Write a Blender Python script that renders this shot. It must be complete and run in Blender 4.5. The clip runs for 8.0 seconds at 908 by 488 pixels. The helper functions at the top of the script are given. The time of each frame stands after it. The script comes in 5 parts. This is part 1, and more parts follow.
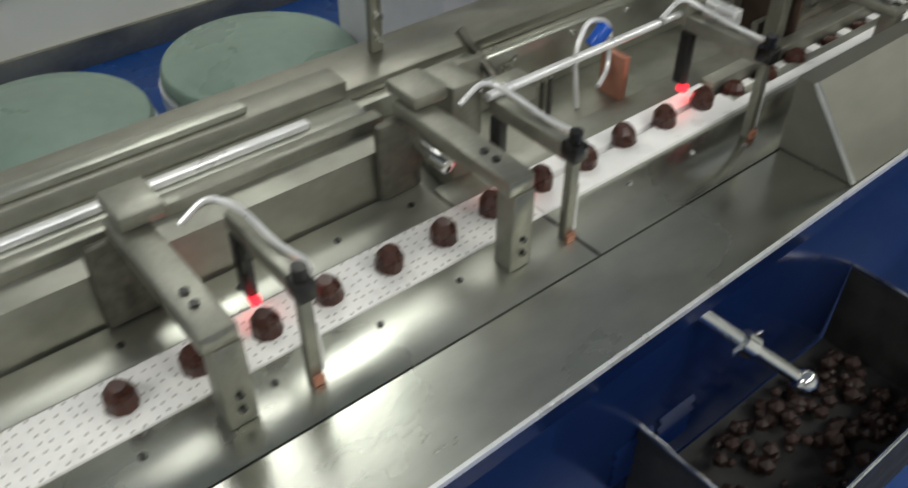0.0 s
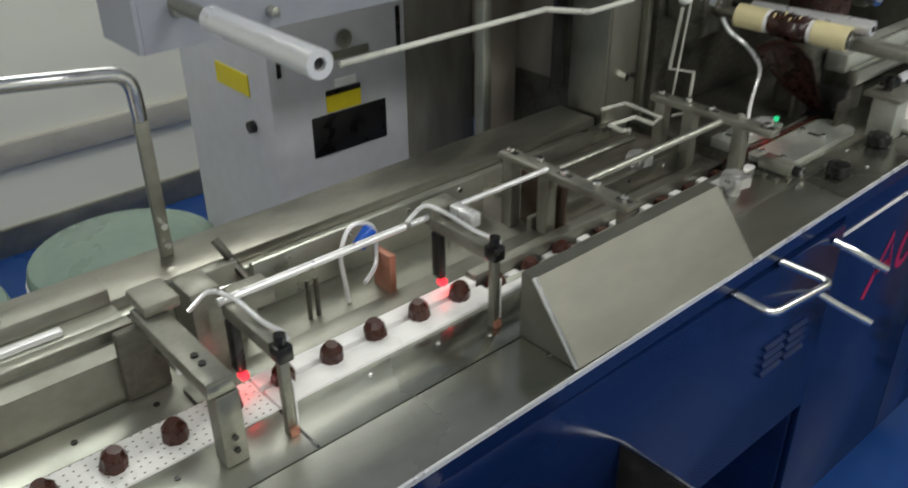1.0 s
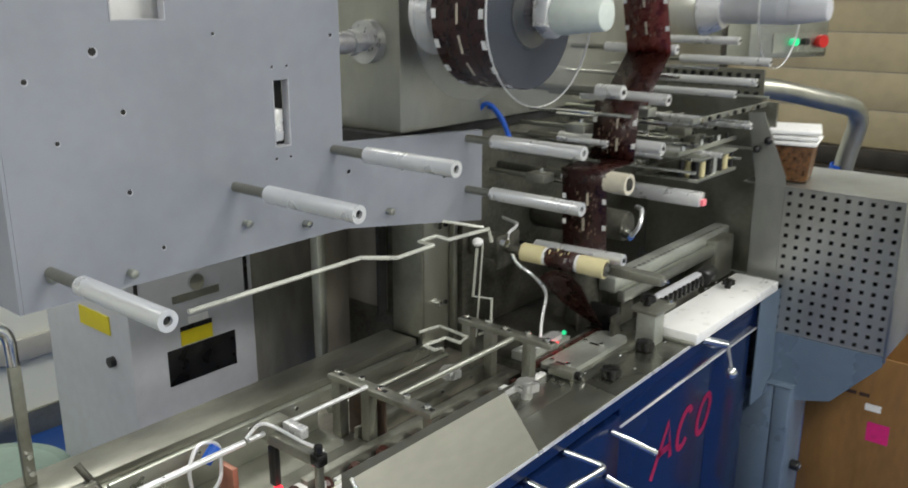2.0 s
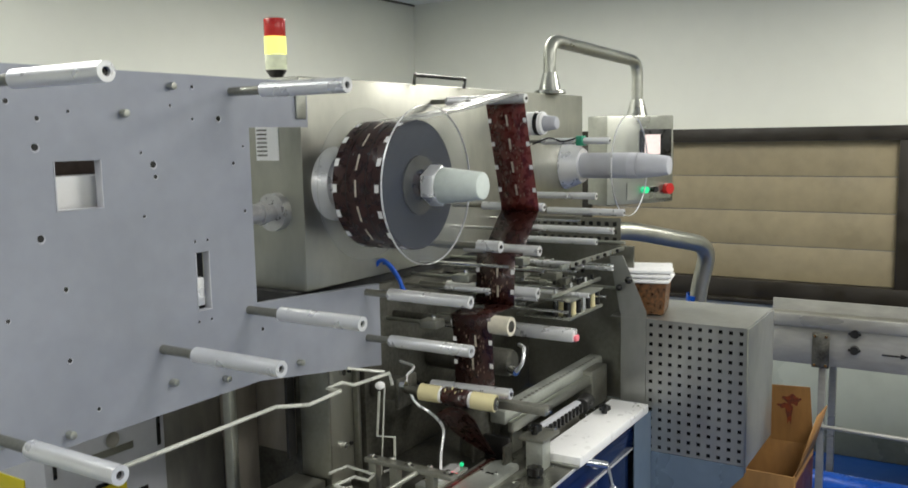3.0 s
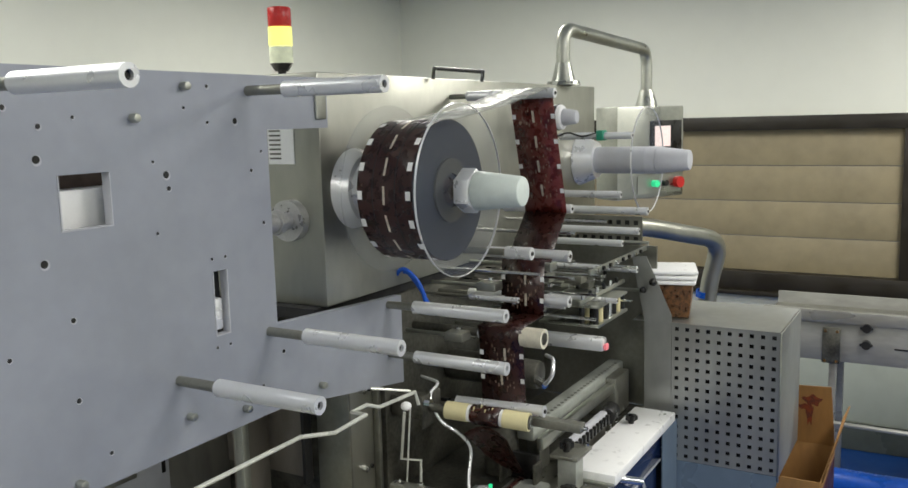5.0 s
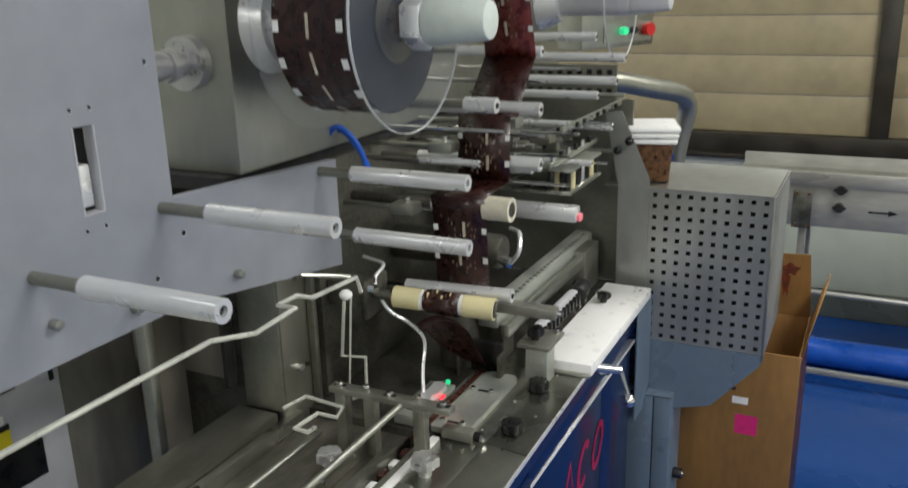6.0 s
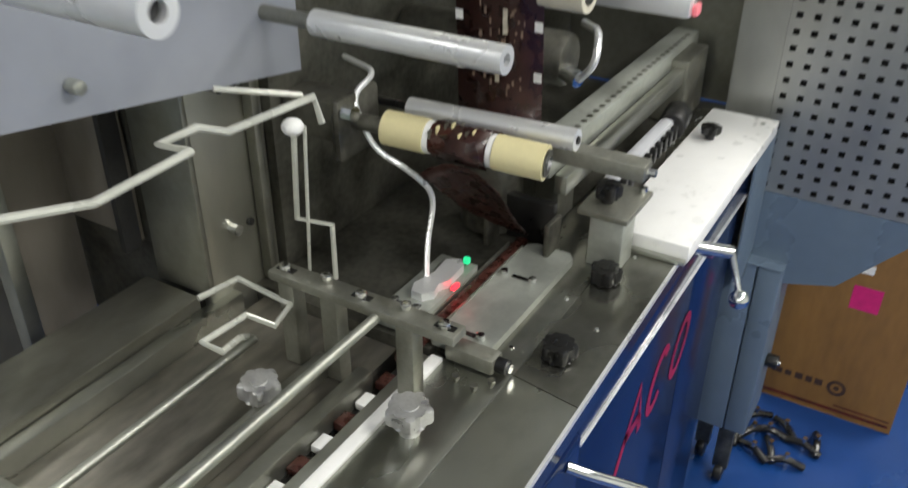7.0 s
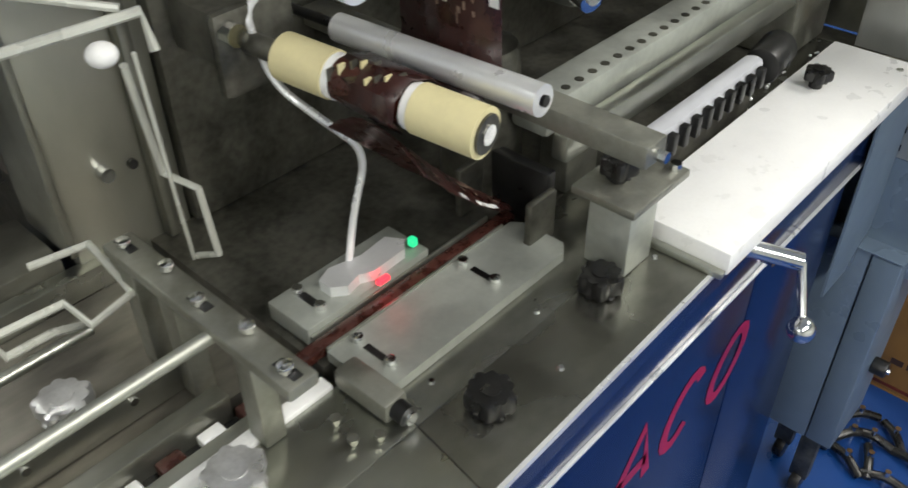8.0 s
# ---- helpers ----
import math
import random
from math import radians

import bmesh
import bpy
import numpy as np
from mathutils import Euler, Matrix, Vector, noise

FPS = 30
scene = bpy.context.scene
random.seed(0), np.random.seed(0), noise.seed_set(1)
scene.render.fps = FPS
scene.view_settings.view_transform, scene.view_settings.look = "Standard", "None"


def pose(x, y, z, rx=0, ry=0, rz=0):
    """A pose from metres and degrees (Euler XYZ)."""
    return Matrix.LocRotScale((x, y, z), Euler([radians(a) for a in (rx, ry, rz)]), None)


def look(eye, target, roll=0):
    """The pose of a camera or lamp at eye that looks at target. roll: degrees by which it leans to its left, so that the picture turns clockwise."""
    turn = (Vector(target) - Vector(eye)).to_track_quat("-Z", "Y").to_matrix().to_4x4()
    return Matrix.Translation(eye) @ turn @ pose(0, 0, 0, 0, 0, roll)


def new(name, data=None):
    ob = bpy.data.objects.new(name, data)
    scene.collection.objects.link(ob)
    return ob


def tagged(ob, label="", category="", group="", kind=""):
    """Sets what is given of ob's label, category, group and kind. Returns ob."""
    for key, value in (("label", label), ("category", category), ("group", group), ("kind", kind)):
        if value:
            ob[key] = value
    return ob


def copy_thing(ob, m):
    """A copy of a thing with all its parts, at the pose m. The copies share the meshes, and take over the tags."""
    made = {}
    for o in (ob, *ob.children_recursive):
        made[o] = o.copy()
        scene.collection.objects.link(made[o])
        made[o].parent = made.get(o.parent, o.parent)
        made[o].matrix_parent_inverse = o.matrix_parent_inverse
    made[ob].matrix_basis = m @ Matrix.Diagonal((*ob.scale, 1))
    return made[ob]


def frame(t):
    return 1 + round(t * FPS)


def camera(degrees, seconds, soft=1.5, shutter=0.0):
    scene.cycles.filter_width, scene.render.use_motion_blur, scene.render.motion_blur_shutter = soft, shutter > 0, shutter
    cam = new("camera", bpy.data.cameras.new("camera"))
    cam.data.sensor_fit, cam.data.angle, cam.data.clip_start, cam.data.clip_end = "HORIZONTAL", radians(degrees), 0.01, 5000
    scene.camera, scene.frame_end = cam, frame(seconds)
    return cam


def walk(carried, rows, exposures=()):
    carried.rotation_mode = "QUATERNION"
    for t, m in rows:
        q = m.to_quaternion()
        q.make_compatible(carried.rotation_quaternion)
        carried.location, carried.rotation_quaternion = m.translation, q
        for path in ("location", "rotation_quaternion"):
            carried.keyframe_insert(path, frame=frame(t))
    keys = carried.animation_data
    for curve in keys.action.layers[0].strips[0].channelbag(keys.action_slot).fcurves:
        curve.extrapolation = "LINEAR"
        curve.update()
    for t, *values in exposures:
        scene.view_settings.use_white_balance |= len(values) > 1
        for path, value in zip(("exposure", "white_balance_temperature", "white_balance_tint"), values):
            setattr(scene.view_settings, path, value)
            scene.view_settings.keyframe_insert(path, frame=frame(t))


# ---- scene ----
cam = camera(55.2, 8.0, shutter=0.3)
PATH = [
    (0, (0.079, -0.009, 1.597), (1.037, 1.164, 0.291), 0.4),
    (0.5, (0.233, -0.047, 1.639), (1.344, 1.12, 0.454), 0.2),
    (1, (0.293, -0.253, 1.68), (1.427, 1.06, 0.685), -0.6),
    (1.5, (0.292, -0.444, 1.759), (1.593, 0.878, 1.01), -1.1),
    (2, (0.15, -0.53, 1.831), (1.625, 0.704, 1.279), 0.1),
    (2.2, (0.08, -0.575, 1.83), (1.617, 0.614, 1.356), -0.0),
    (3.5, (-0.098, -0.656, 1.958), (1.607, 0.369, 1.753), -1.5),
    (4, (-0.107, -0.631, 1.956), (1.595, 0.395, 1.73), -1.6),
    (5.3, (0.098, -0.356, 1.952), (1.824, 0.601, 1.629), -1.8),
    (5.5, (0.167, -0.315, 1.941), (1.908, 0.6, 1.577), -1.9),
    (6, (0.361, -0.204, 1.86), (2.075, 0.648, 1.278), -1.6),
    (6.5, (0.72, -0.034, 1.763), (2.354, 0.818, 0.986), 0.2),
    (7, (1.036, 0.085, 1.664), (2.509, 0.96, 0.634), 0.3),
    (7.5, (1.333, 0.112, 1.601), (2.526, 1.132, 0.361), -0.4),
    (8, (1.482, 0.085, 1.567), (2.63, 1.148, 0.321), -0.8),
]
walk(cam, [(t, look(eye, target, roll)) for t, eye, target, roll in PATH],
     exposures=[(0.0, -0.3), (1.0, -0.25), (1.5, 0.1), (3.5, -0.04), (5.5, -0.05), (6.5, 0.03), (7.0, 0.2), (8.0, 0.25)])

# ---- world, light ----
FZ = -0.13          # floor
DK = 0.92           # deck top
CEIL = 2.94
world = bpy.data.worlds.new("world")
scene.world = world
world.use_nodes = True
world.node_tree.nodes["Background"].inputs[0].default_value = (0.80, 0.80, 0.74, 1)
world.node_tree.nodes["Background"].inputs[1].default_value = 0.15


def ceiling_lamp(x, y, sx, sy, watts):
    d = bpy.data.lights.new("ceiling_lamp", "AREA")
    d.shape, d.size, d.size_y, d.energy, d.color = "RECTANGLE", sx, sy, watts, (1.0, 0.97, 0.895)
    o = new("ceiling_lamp_light", d)
    o.location = (x, y, CEIL - 0.06)


# ---- materials ----
def material(name, colour, rough=0.5, metal=0.0, var=0.12, scale=8.0, bump=0.05, bscale=200.0, stretch=(1, 1, 1), dark=None, coat=0.0,
             rvar=0.15, trans=0.0, alpha=1.0, emit=None, estr=0.0):
    m = bpy.data.materials.new(name)
    m.use_nodes = True
    nt = m.node_tree
    b = nt.nodes["Principled BSDF"]
    L = nt.links.new
    tc = nt.nodes.new("ShaderNodeTexCoord")
    mp = nt.nodes.new("ShaderNodeMapping")
    mp.inputs["Scale"].default_value = stretch
    L(tc.outputs["Object"], mp.inputs[0])
    n1 = nt.nodes.new("ShaderNodeTexNoise")
    n1.inputs["Scale"].default_value, n1.inputs["Detail"].default_value = scale, 6
    L(mp.outputs[0], n1.inputs[0])
    n2 = nt.nodes.new("ShaderNodeTexNoise")
    n2.inputs["Scale"].default_value, n2.inputs["Detail"].default_value = bscale, 3
    L(mp.outputs[0], n2.inputs[0])
    mix = nt.nodes.new("ShaderNodeMix")
    mix.data_type = "RGBA"
    d = dark or tuple(c * (1 - 2 * var) for c in colour)
    mix.inputs[6].default_value = (*d, 1)
    mix.inputs[7].default_value = (*(min(1, c * (1 + var * 0.5)) for c in colour), 1)
    ramp = nt.nodes.new("ShaderNodeMapRange")
    ramp.inputs[1].default_value, ramp.inputs[2].default_value = 0.35, 0.6
    n3 = nt.nodes.new("ShaderNodeTexNoise")
    n3.inputs["Scale"].default_value, n3.inputs["Detail"].default_value = scale * 7, 4
    L(mp.outputs[0], n3.inputs[0])
    two = nt.nodes.new("ShaderNodeMix")
    two.inputs[0].default_value = 0.38
    L(n1.outputs[0], two.inputs[2])
    L(n3.outputs[0], two.inputs[3])
    L(two.outputs[0], ramp.inputs[0])
    L(ramp.outputs[0], mix.inputs[0])
    L(mix.outputs[2], b.inputs["Base Color"])
    mr = nt.nodes.new("ShaderNodeMapRange")
    mr.inputs[1].default_value, mr.inputs[2].default_value = 0.36, 0.64
    mr.inputs[3].default_value, mr.inputs[4].default_value = max(0.02, rough - rvar), min(1, rough + rvar)
    L(n1.outputs[0], mr.inputs[0])
    L(mr.outputs[0], b.inputs["Roughness"])
    b.inputs["Metallic"].default_value = metal
    b.inputs["Coat Weight"].default_value = coat
    b.inputs["Transmission Weight"].default_value = trans
    b.inputs["Alpha"].default_value = alpha
    if emit:
        b.inputs["Emission Color"].default_value = (*emit, 1)
        b.inputs["Emission Strength"].default_value = estr
    bp = nt.nodes.new("ShaderNodeBump")
    bp.inputs["Strength"].default_value, bp.inputs["Distance"].default_value = bump, 0.002
    L(n2.outputs[0], bp.inputs["Height"])
    L(bp.outputs[0], b.inputs["Normal"])
    return m


STEEL = material("stainless_steel", (0.44, 0.45, 0.40), 0.40, 0.95, 0.09, 6, 0.08, 160, (0.7, 1, 1), rvar=0.13)
STEEL_DULL = material("dull_stainless_steel", (0.31, 0.31, 0.27), 0.48, 0.9, 0.10, 8, 0.1, 120, (0.7, 1, 1), rvar=0.13)
STEEL_V = material("brushed_sheet_steel", (0.43, 0.43, 0.375), 0.40, 0.95, 0.08, 4, 0.06, 160, (1, 1, 0.5), rvar=0.10)
# Darker deck steel for the plates right of the seam.
DECK_DARK = material("dark_smeared_deck_steel", (0.25, 0.25, 0.22), 0.30, 0.9, 0.14, 7, 0.08, 140, (0.7, 1, 1), rvar=0.10)
DECK = material("smeared_polished_deck_steel", (0.40, 0.41, 0.365), 0.28, 0.95, 0.10, 5, 0.06, 160, (0.6, 1, 1), rvar=0.10)
TROUGH = material("stained_trough_steel", (0.24, 0.225, 0.195), 0.42, 0.8, 0.22, 9, 0.1, 100, (0.35, 1, 1), rvar=0.12)
# Steel of the rear rim, darkened by the shadow painted into its colour.
RIM = material("shaded_steel_rim", (0.31, 0.305, 0.265), 0.42, 0.9, 0.12, 7, 0.08, 120, (0.5, 1, 1), rvar=0.12)
# For dark parts; at the machine's back its tone also carries the shade.
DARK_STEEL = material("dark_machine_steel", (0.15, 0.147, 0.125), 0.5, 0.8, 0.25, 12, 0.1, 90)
CAST = material("grey_machined_alloy", (0.30, 0.30, 0.26), 0.48, 0.85, 0.09, 20, 0.1, 150)
CHROME = material("polished_chrome", (0.75, 0.76, 0.76), 0.16, 1.0, 0.05, 20, 0.02, 80, rvar=0.06)
ALU = material("anodised_aluminium", (0.84, 0.85, 0.86), 0.34, 0.55, 0.02, 20, 0.03, 300, rvar=0.08)
GREY = material("grey_blue_enamel", (0.335, 0.355, 0.405), 0.42, 0.25, 0.05, 3, 0.03, 400, rvar=0.06)
LIGHT_GREY = material("light_grey_enamel", (0.52, 0.53, 0.57), 0.45, 0.0, 0.05, 4, 0.04, 300)
WHITE = material("white_plastic", (0.87, 0.87, 0.86), 0.42, 0.0, 0.02, 30, 0.04, 200)
BLUE = material("blue_enamel", (0.005, 0.015, 0.065), 0.17, 0.0, 0.07, 3, 0.03, 300, rvar=0.06)
BLUE_GREY = material("blue_grey_sheet", (0.16, 0.215, 0.285), 0.36, 0.2, 0.05, 4, 0.04, 200)
FLOOR = material("blue_floor_coating", (0.007, 0.049, 0.21), 0.33, 0.0, 0.04, 2.5, 0.06, 60)
WALL = material("cream_wall_panel", (0.77, 0.78, 0.70), 0.55, 0.0, 0.015, 1.2, 0.03, 80)
CEILM = material("ceiling_paint", (0.84, 0.86, 0.85), 0.7, 0.0, 0.03, 2, 0.03, 80)
BROWN = material("brown_window_frame", (0.020, 0.016, 0.010), 0.45, 0.1, 0.08, 6, 0.04, 150)
BLIND = material("tan_window_blind", (0.28, 0.235, 0.145), 0.6, 0.0, 0.10, 2, 0.05, 60)
STAIN = material("rust_red_stain", (0.17, 0.035, 0.012), 0.8, 0.0, 0.4, 40, 0.1, 60)
CARD = material("brown_cardboard", (0.27, 0.138, 0.040), 0.75, 0.0, 0.12, 6, 0.12, 60, (1, 1, 0.3))
BLACK = material("black_plastic", (0.012, 0.012, 0.012), 0.35, 0.0, 0.3, 20, 0.06, 120)
RUBBER = material("black_rubber", (0.02, 0.02, 0.02), 0.7, 0.0, 0.2, 20, 0.08, 100)
FOAM = material("cream_roller_cover", (0.70, 0.63, 0.36), 0.6, 0.0, 0.03, 25, 0.03, 150)
CHOC = material("chocolate", (0.055, 0.014, 0.008), 0.38, 0.0, 0.25, 40, 0.15, 90)
GLASS = material("clear_acrylic", (0.26, 0.30, 0.38), 0.06, 0.0, 0.02, 5, 0.01, 50, alpha=0.06, rvar=0.02)
LED_R = material("red_sensor_light", (0.8, 0.02, 0.02), 0.4, emit=(1.0, 0.03, 0.05), estr=2.2)
LED_G = material("green_sensor_light", (0.02, 0.6, 0.2), 0.4, emit=(0.03, 0.8, 0.35), estr=0.7)
YELLOW = material("yellow_label", (0.75, 0.62, 0.02), 0.5, 0.0, 0.04)
UMBER_TRIM = material("dark_joint_strip", (0.10, 0.095, 0.085), 0.6)
LAMP = material("lamp_diffuser", (0.9, 0.95, 0.9), 0.5, emit=(0.97, 1.0, 0.97), estr=3)


# ---- mesh helpers ----
def B():
    return bmesh.new()


def box(bm, lo, hi, bev=0.0):
    m = Matrix.LocRotScale([(a + b) / 2 for a, b in zip(lo, hi)], None, [abs(b - a) for a, b in zip(lo, hi)])
    r = bmesh.ops.create_cube(bm, size=1, matrix=m)
    if bev:
        es = list({e for v in r["verts"] for e in v.link_edges})
        bmesh.ops.bevel(bm, geom=es, offset=bev, segments=2, affect="EDGES", profile=0.5)
    return bm


def cyl(bm, a, b, r, r2=None, seg=24, bev=0.0):
    a, b = Vector(a), Vector(b)
    d = b - a
    m = Matrix.Translation((a + b) / 2) @ d.to_track_quat("Z", "Y").to_matrix().to_4x4()
    g = bmesh.ops.create_cone(bm, cap_ends=True, segments=seg, radius1=r, radius2=r if r2 is None else r2, depth=d.length, matrix=m)
    if bev:
        es = {e for v in g["verts"] for e in v.link_edges if any(len(f.verts) > 4 for f in e.link_faces)}
        bmesh.ops.bevel(bm, geom=list(es), offset=bev, segments=2, affect="EDGES", profile=0.5)
    return bm


def ball(bm, c, r, sz=1.0, seg=16):
    bmesh.ops.create_uvsphere(bm, u_segments=seg, v_segments=seg // 2 + 2, radius=r, matrix=Matrix.Translation(c) @ Matrix.Diagonal((1, 1, sz, 1)))
    return bm


def ring(bm, a, b, ro, ri, seg=40):
    """A tube with wall thickness from a to b."""
    a, b = Vector(a), Vector(b)
    q = (b - a).to_track_quat("Z", "Y").to_matrix()
    rows = []
    for c, r in ((a, ro), (b, ro), (b, ri), (a, ri)):
        rows.append([bm.verts.new(c + q @ Vector((r * math.cos(2 * math.pi * i / seg), r * math.sin(2 * math.pi * i / seg), 0))) for i in range(seg)])
    for k in range(4):
        for i in range(seg):
            bm.faces.new((rows[k][i], rows[k][(i + 1) % seg], rows[(k + 1) % 4][(i + 1) % seg], rows[(k + 1) % 4][i]))
    return bm


def pipe(bm, pts, r, seg=10, bend=0.0):
    """A round bar or hose swept along points, with bends rounded."""
    P = [Vector(p) for p in pts]
    if bend:
        Q = [P[0]]
        for p, c, n in zip(P, P[1:], P[2:]):
            u, v = (p - c), (n - c)
            k = min(bend, u.length * 0.45, v.length * 0.45)
            s, e = c + u.normalized() * k, c + v.normalized() * k
            for i in range(7):
                t = i / 6
                Q.append((1 - t) ** 2 * s + 2 * t * (1 - t) * c + t * t * e)
        P = Q + [P[-1]]
    up, rows = None, []
    for i, p in enumerate(P):
        d = (P[min(i + 1, len(P) - 1)] - P[max(i - 1, 0)]).normalized()
        if up is None:
            up = d.orthogonal().normalized()
        up = (up - d * up.dot(d)).normalized()
        side = d.cross(up)
        rows.append([bm.verts.new(p + r * (math.cos(a) * up + math.sin(a) * side)) for a in (2 * math.pi * k / seg for k in range(seg))])
    for s, e in zip(rows, rows[1:]):
        for k in range(seg):
            bm.faces.new((s[k], s[(k + 1) % seg], e[(k + 1) % seg], e[k]))
    bm.faces.new(rows[0][::-1])
    bm.faces.new(rows[-1])
    return bm


def prism(bm, pts, axis, a, b):
    """A polygon in the plane across an axis, drawn out from a to b."""
    def at(p, w):
        return {"x": (w, p[0], p[1]), "y": (p[0], w, p[1]), "z": (p[0], p[1], w)}[axis]
    lo, hi = [bm.verts.new(at(p, a)) for p in pts], [bm.verts.new(at(p, b)) for p in pts]
    n = len(pts)
    bm.faces.new(lo[::-1])
    bm.faces.new(hi)
    for i in range(n):
        bm.faces.new((lo[i], lo[(i + 1) % n], hi[(i + 1) % n], hi[i]))
    return bm


def thing(name, at, label="", category="", group="", kind=""):
    o = new(name)
    o.location = at
    o.empty_display_size = 0.05
    return tagged(o, label, category, group, kind)


def part(name, bm, mat, parent=None, label=""):
    """Links a bmesh as one mesh object, in world places, under a thing or a part."""
    bmesh.ops.recalc_face_normals(bm, faces=bm.faces[:])
    me = bpy.data.meshes.new(name)
    bm.to_mesh(me)
    bm.free()
    for p in me.polygons:
        p.use_smooth = True
    me.set_sharp_from_angle(angle=radians(32))
    me.materials.append(mat)
    o = new(name, me)
    if parent:
        o.parent = parent
        top = parent.parent or parent
        o.matrix_parent_inverse = Matrix.Translation(top.location).inverted() if parent is top else Matrix.Identity(4)
        if parent is not top:
            o.matrix_parent_inverse = parent.matrix_parent_inverse.inverted() @ Matrix.Translation(top.location).inverted()
    return tagged(o, label)


def solo(name, bm, mat, label="", category="", group="", kind=""):
    return tagged(part(name, bm, mat), label, category, group, kind)


# ---- room ----
X0, X1, Y0, Y1 = -3.2, 5.7, -3.0, 3.3
solo("floor", box(B(), (X0, Y0, FZ - 0.1), (X1, Y1, FZ)), FLOOR, "glossy blue coated factory floor", "floor", kind="structure")
solo("ceiling", box(B(), (X0, Y0, CEIL), (X1, Y1, CEIL + 0.1)), CEILM, "plain white ceiling", "ceiling", kind="structure")
solo("wall_north", box(B(), (X0, Y1, FZ - 0.1), (X1 + 0.15, Y1 + 0.15, CEIL + 0.1)), WALL, "plain cream wall panel", "wall", kind="structure")
solo("wall_south", box(B(), (X0, Y0 - 0.15, FZ - 0.1), (X1, Y0, CEIL + 0.1)), WALL, "plain cream wall panel", "wall", kind="structure")
solo("wall_west", box(B(), (X0 - 0.15, Y0 - 0.15, FZ - 0.1), (X0, Y1 + 0.15, CEIL + 0.1)), WALL, "plain cream wall panel", "wall", kind="structure")
WZ0, WZ1, WY0, WY1 = 0.83, 1.93, -2.3, 1.9
w = B()
box(w, (X1, Y0 - 0.15, FZ - 0.1), (X1 + 0.15, Y1, WZ0))
box(w, (X1, Y0 - 0.15, WZ1), (X1 + 0.15, Y1, CEIL + 0.1))
box(w, (X1, Y0 - 0.15, WZ0), (X1 + 0.15, WY0, WZ1))
box(w, (X1, WY1, WZ0), (X1 + 0.15, Y1, WZ1))
solo("wall_east", w, WALL, "cream wall panel with a long internal window", "wall", kind="structure")
for x, y, watts in ((4.1, -0.8, 42), (3.85, 1.75, 36), (1.9, -1.3, 44), (1.6, 2.3, 11), (0.1, -1.3, 24), (0.75, 1.95, 7), (-1.8, 0.3, 33)):
    t = thing("ceiling_light", (x, y, CEIL - 0.04), "flat white fluorescent panel under the ceiling", "ceiling light", "ceiling lights")
    f = B()
    for s in (-1, 1):
        box(f, (x - 0.62, y + s * 0.31 - 0.02, CEIL - 0.05), (x + 0.62, y + s * 0.31 + 0.02, CEIL))
        box(f, (x + s * 0.60 - 0.02, y - 0.29, CEIL - 0.05), (x + s * 0.60 + 0.02, y + 0.29, CEIL))
    part("frame", f, WHITE, t)
    part("diffuser", box(B(), (x - 0.58, y - 0.29, CEIL - 0.04), (x + 0.58, y + 0.29, CEIL - 0.01)), LAMP, t)
    ceiling_lamp(x, y, 1.1, 0.55, watts)

cornice = part("cornice", box(B(), (X0, Y1 - 0.012, CEIL - 0.014), (X1 - 0.001, Y1 - 0.0005, CEIL - 0.0005)), UMBER_TRIM)
tagged(cornice, "thin dark joint strip under the ceiling", "trim", kind="structure")

# Lower wall: grey-green band under the window, darker strip at the floor.
DADO = material("grey_green_wall_band", (0.50, 0.54, 0.47), 0.28, 0.0, 0.06, 1.5, 0.02, 60)
COVE = material("dark_grey_green_coving", (0.09, 0.105, 0.095), 0.35, 0.0, 0.12, 3, 0.03, 80)
dado = thing("dado", (X1, 0, FZ), "glossy grey-green band of wall below the window", "wall panel", kind="structure")
for a, b in ((-2.95, -1.20), (-1.195, 0.55), (0.555, 3.25)):
    part("panel", box(B(), (X1 - 0.008, a, 0.045), (X1 - 0.0005, b, WZ0 - 0.16), 0.001), DADO, dado)
part("coving", box(B(), (X1 - 0.03, -2.98, FZ + 0.001), (X1 - 0.0005, 3.27, 0.04), 0.006), COVE, dado, "dark grey coving strip at the floor")

# long window in the east wall
win = thing("window_1", (X1, 0, WZ0), "brown framed internal window with drawn tan blinds", "window", kind="structure")
f = B()
box(f, (X1 - 0.03, WY0, WZ1 - 0.085), (X1 + 0.08, WY1, WZ1), 0.004)
box(f, (X1 - 0.03, WY0, WZ0), (X1 + 0.08, WY1, WZ0 + 0.12), 0.004)
for y in (-2.16, -1.2, -0.207, 1.86):
    box(f, (X1 - 0.025, y - 0.05, WZ0 + 0.1), (X1 + 0.07, y + 0.05, WZ1 - 0.085), 0.004)
part("window_frame", f, BROWN, win)
part("window_sill", box(B(), (X1 - 0.06, WY0, WZ0 - 0.03), (X1 - 0.001, WY1, WZ0), 0.004), BROWN, win)
for a, b in ((-2.11, -1.25), (-1.15, -0.257), (-0.157, 1.81)):
    for k in range(4):
        z0 = WZ0 + 0.12 + k * 0.224
        part("blind_panel", box(B(), (X1 + 0.035, a, z0 + 0.002), (X1 + 0.05, b, z0 + 0.221), 0.003), BLIND, win)

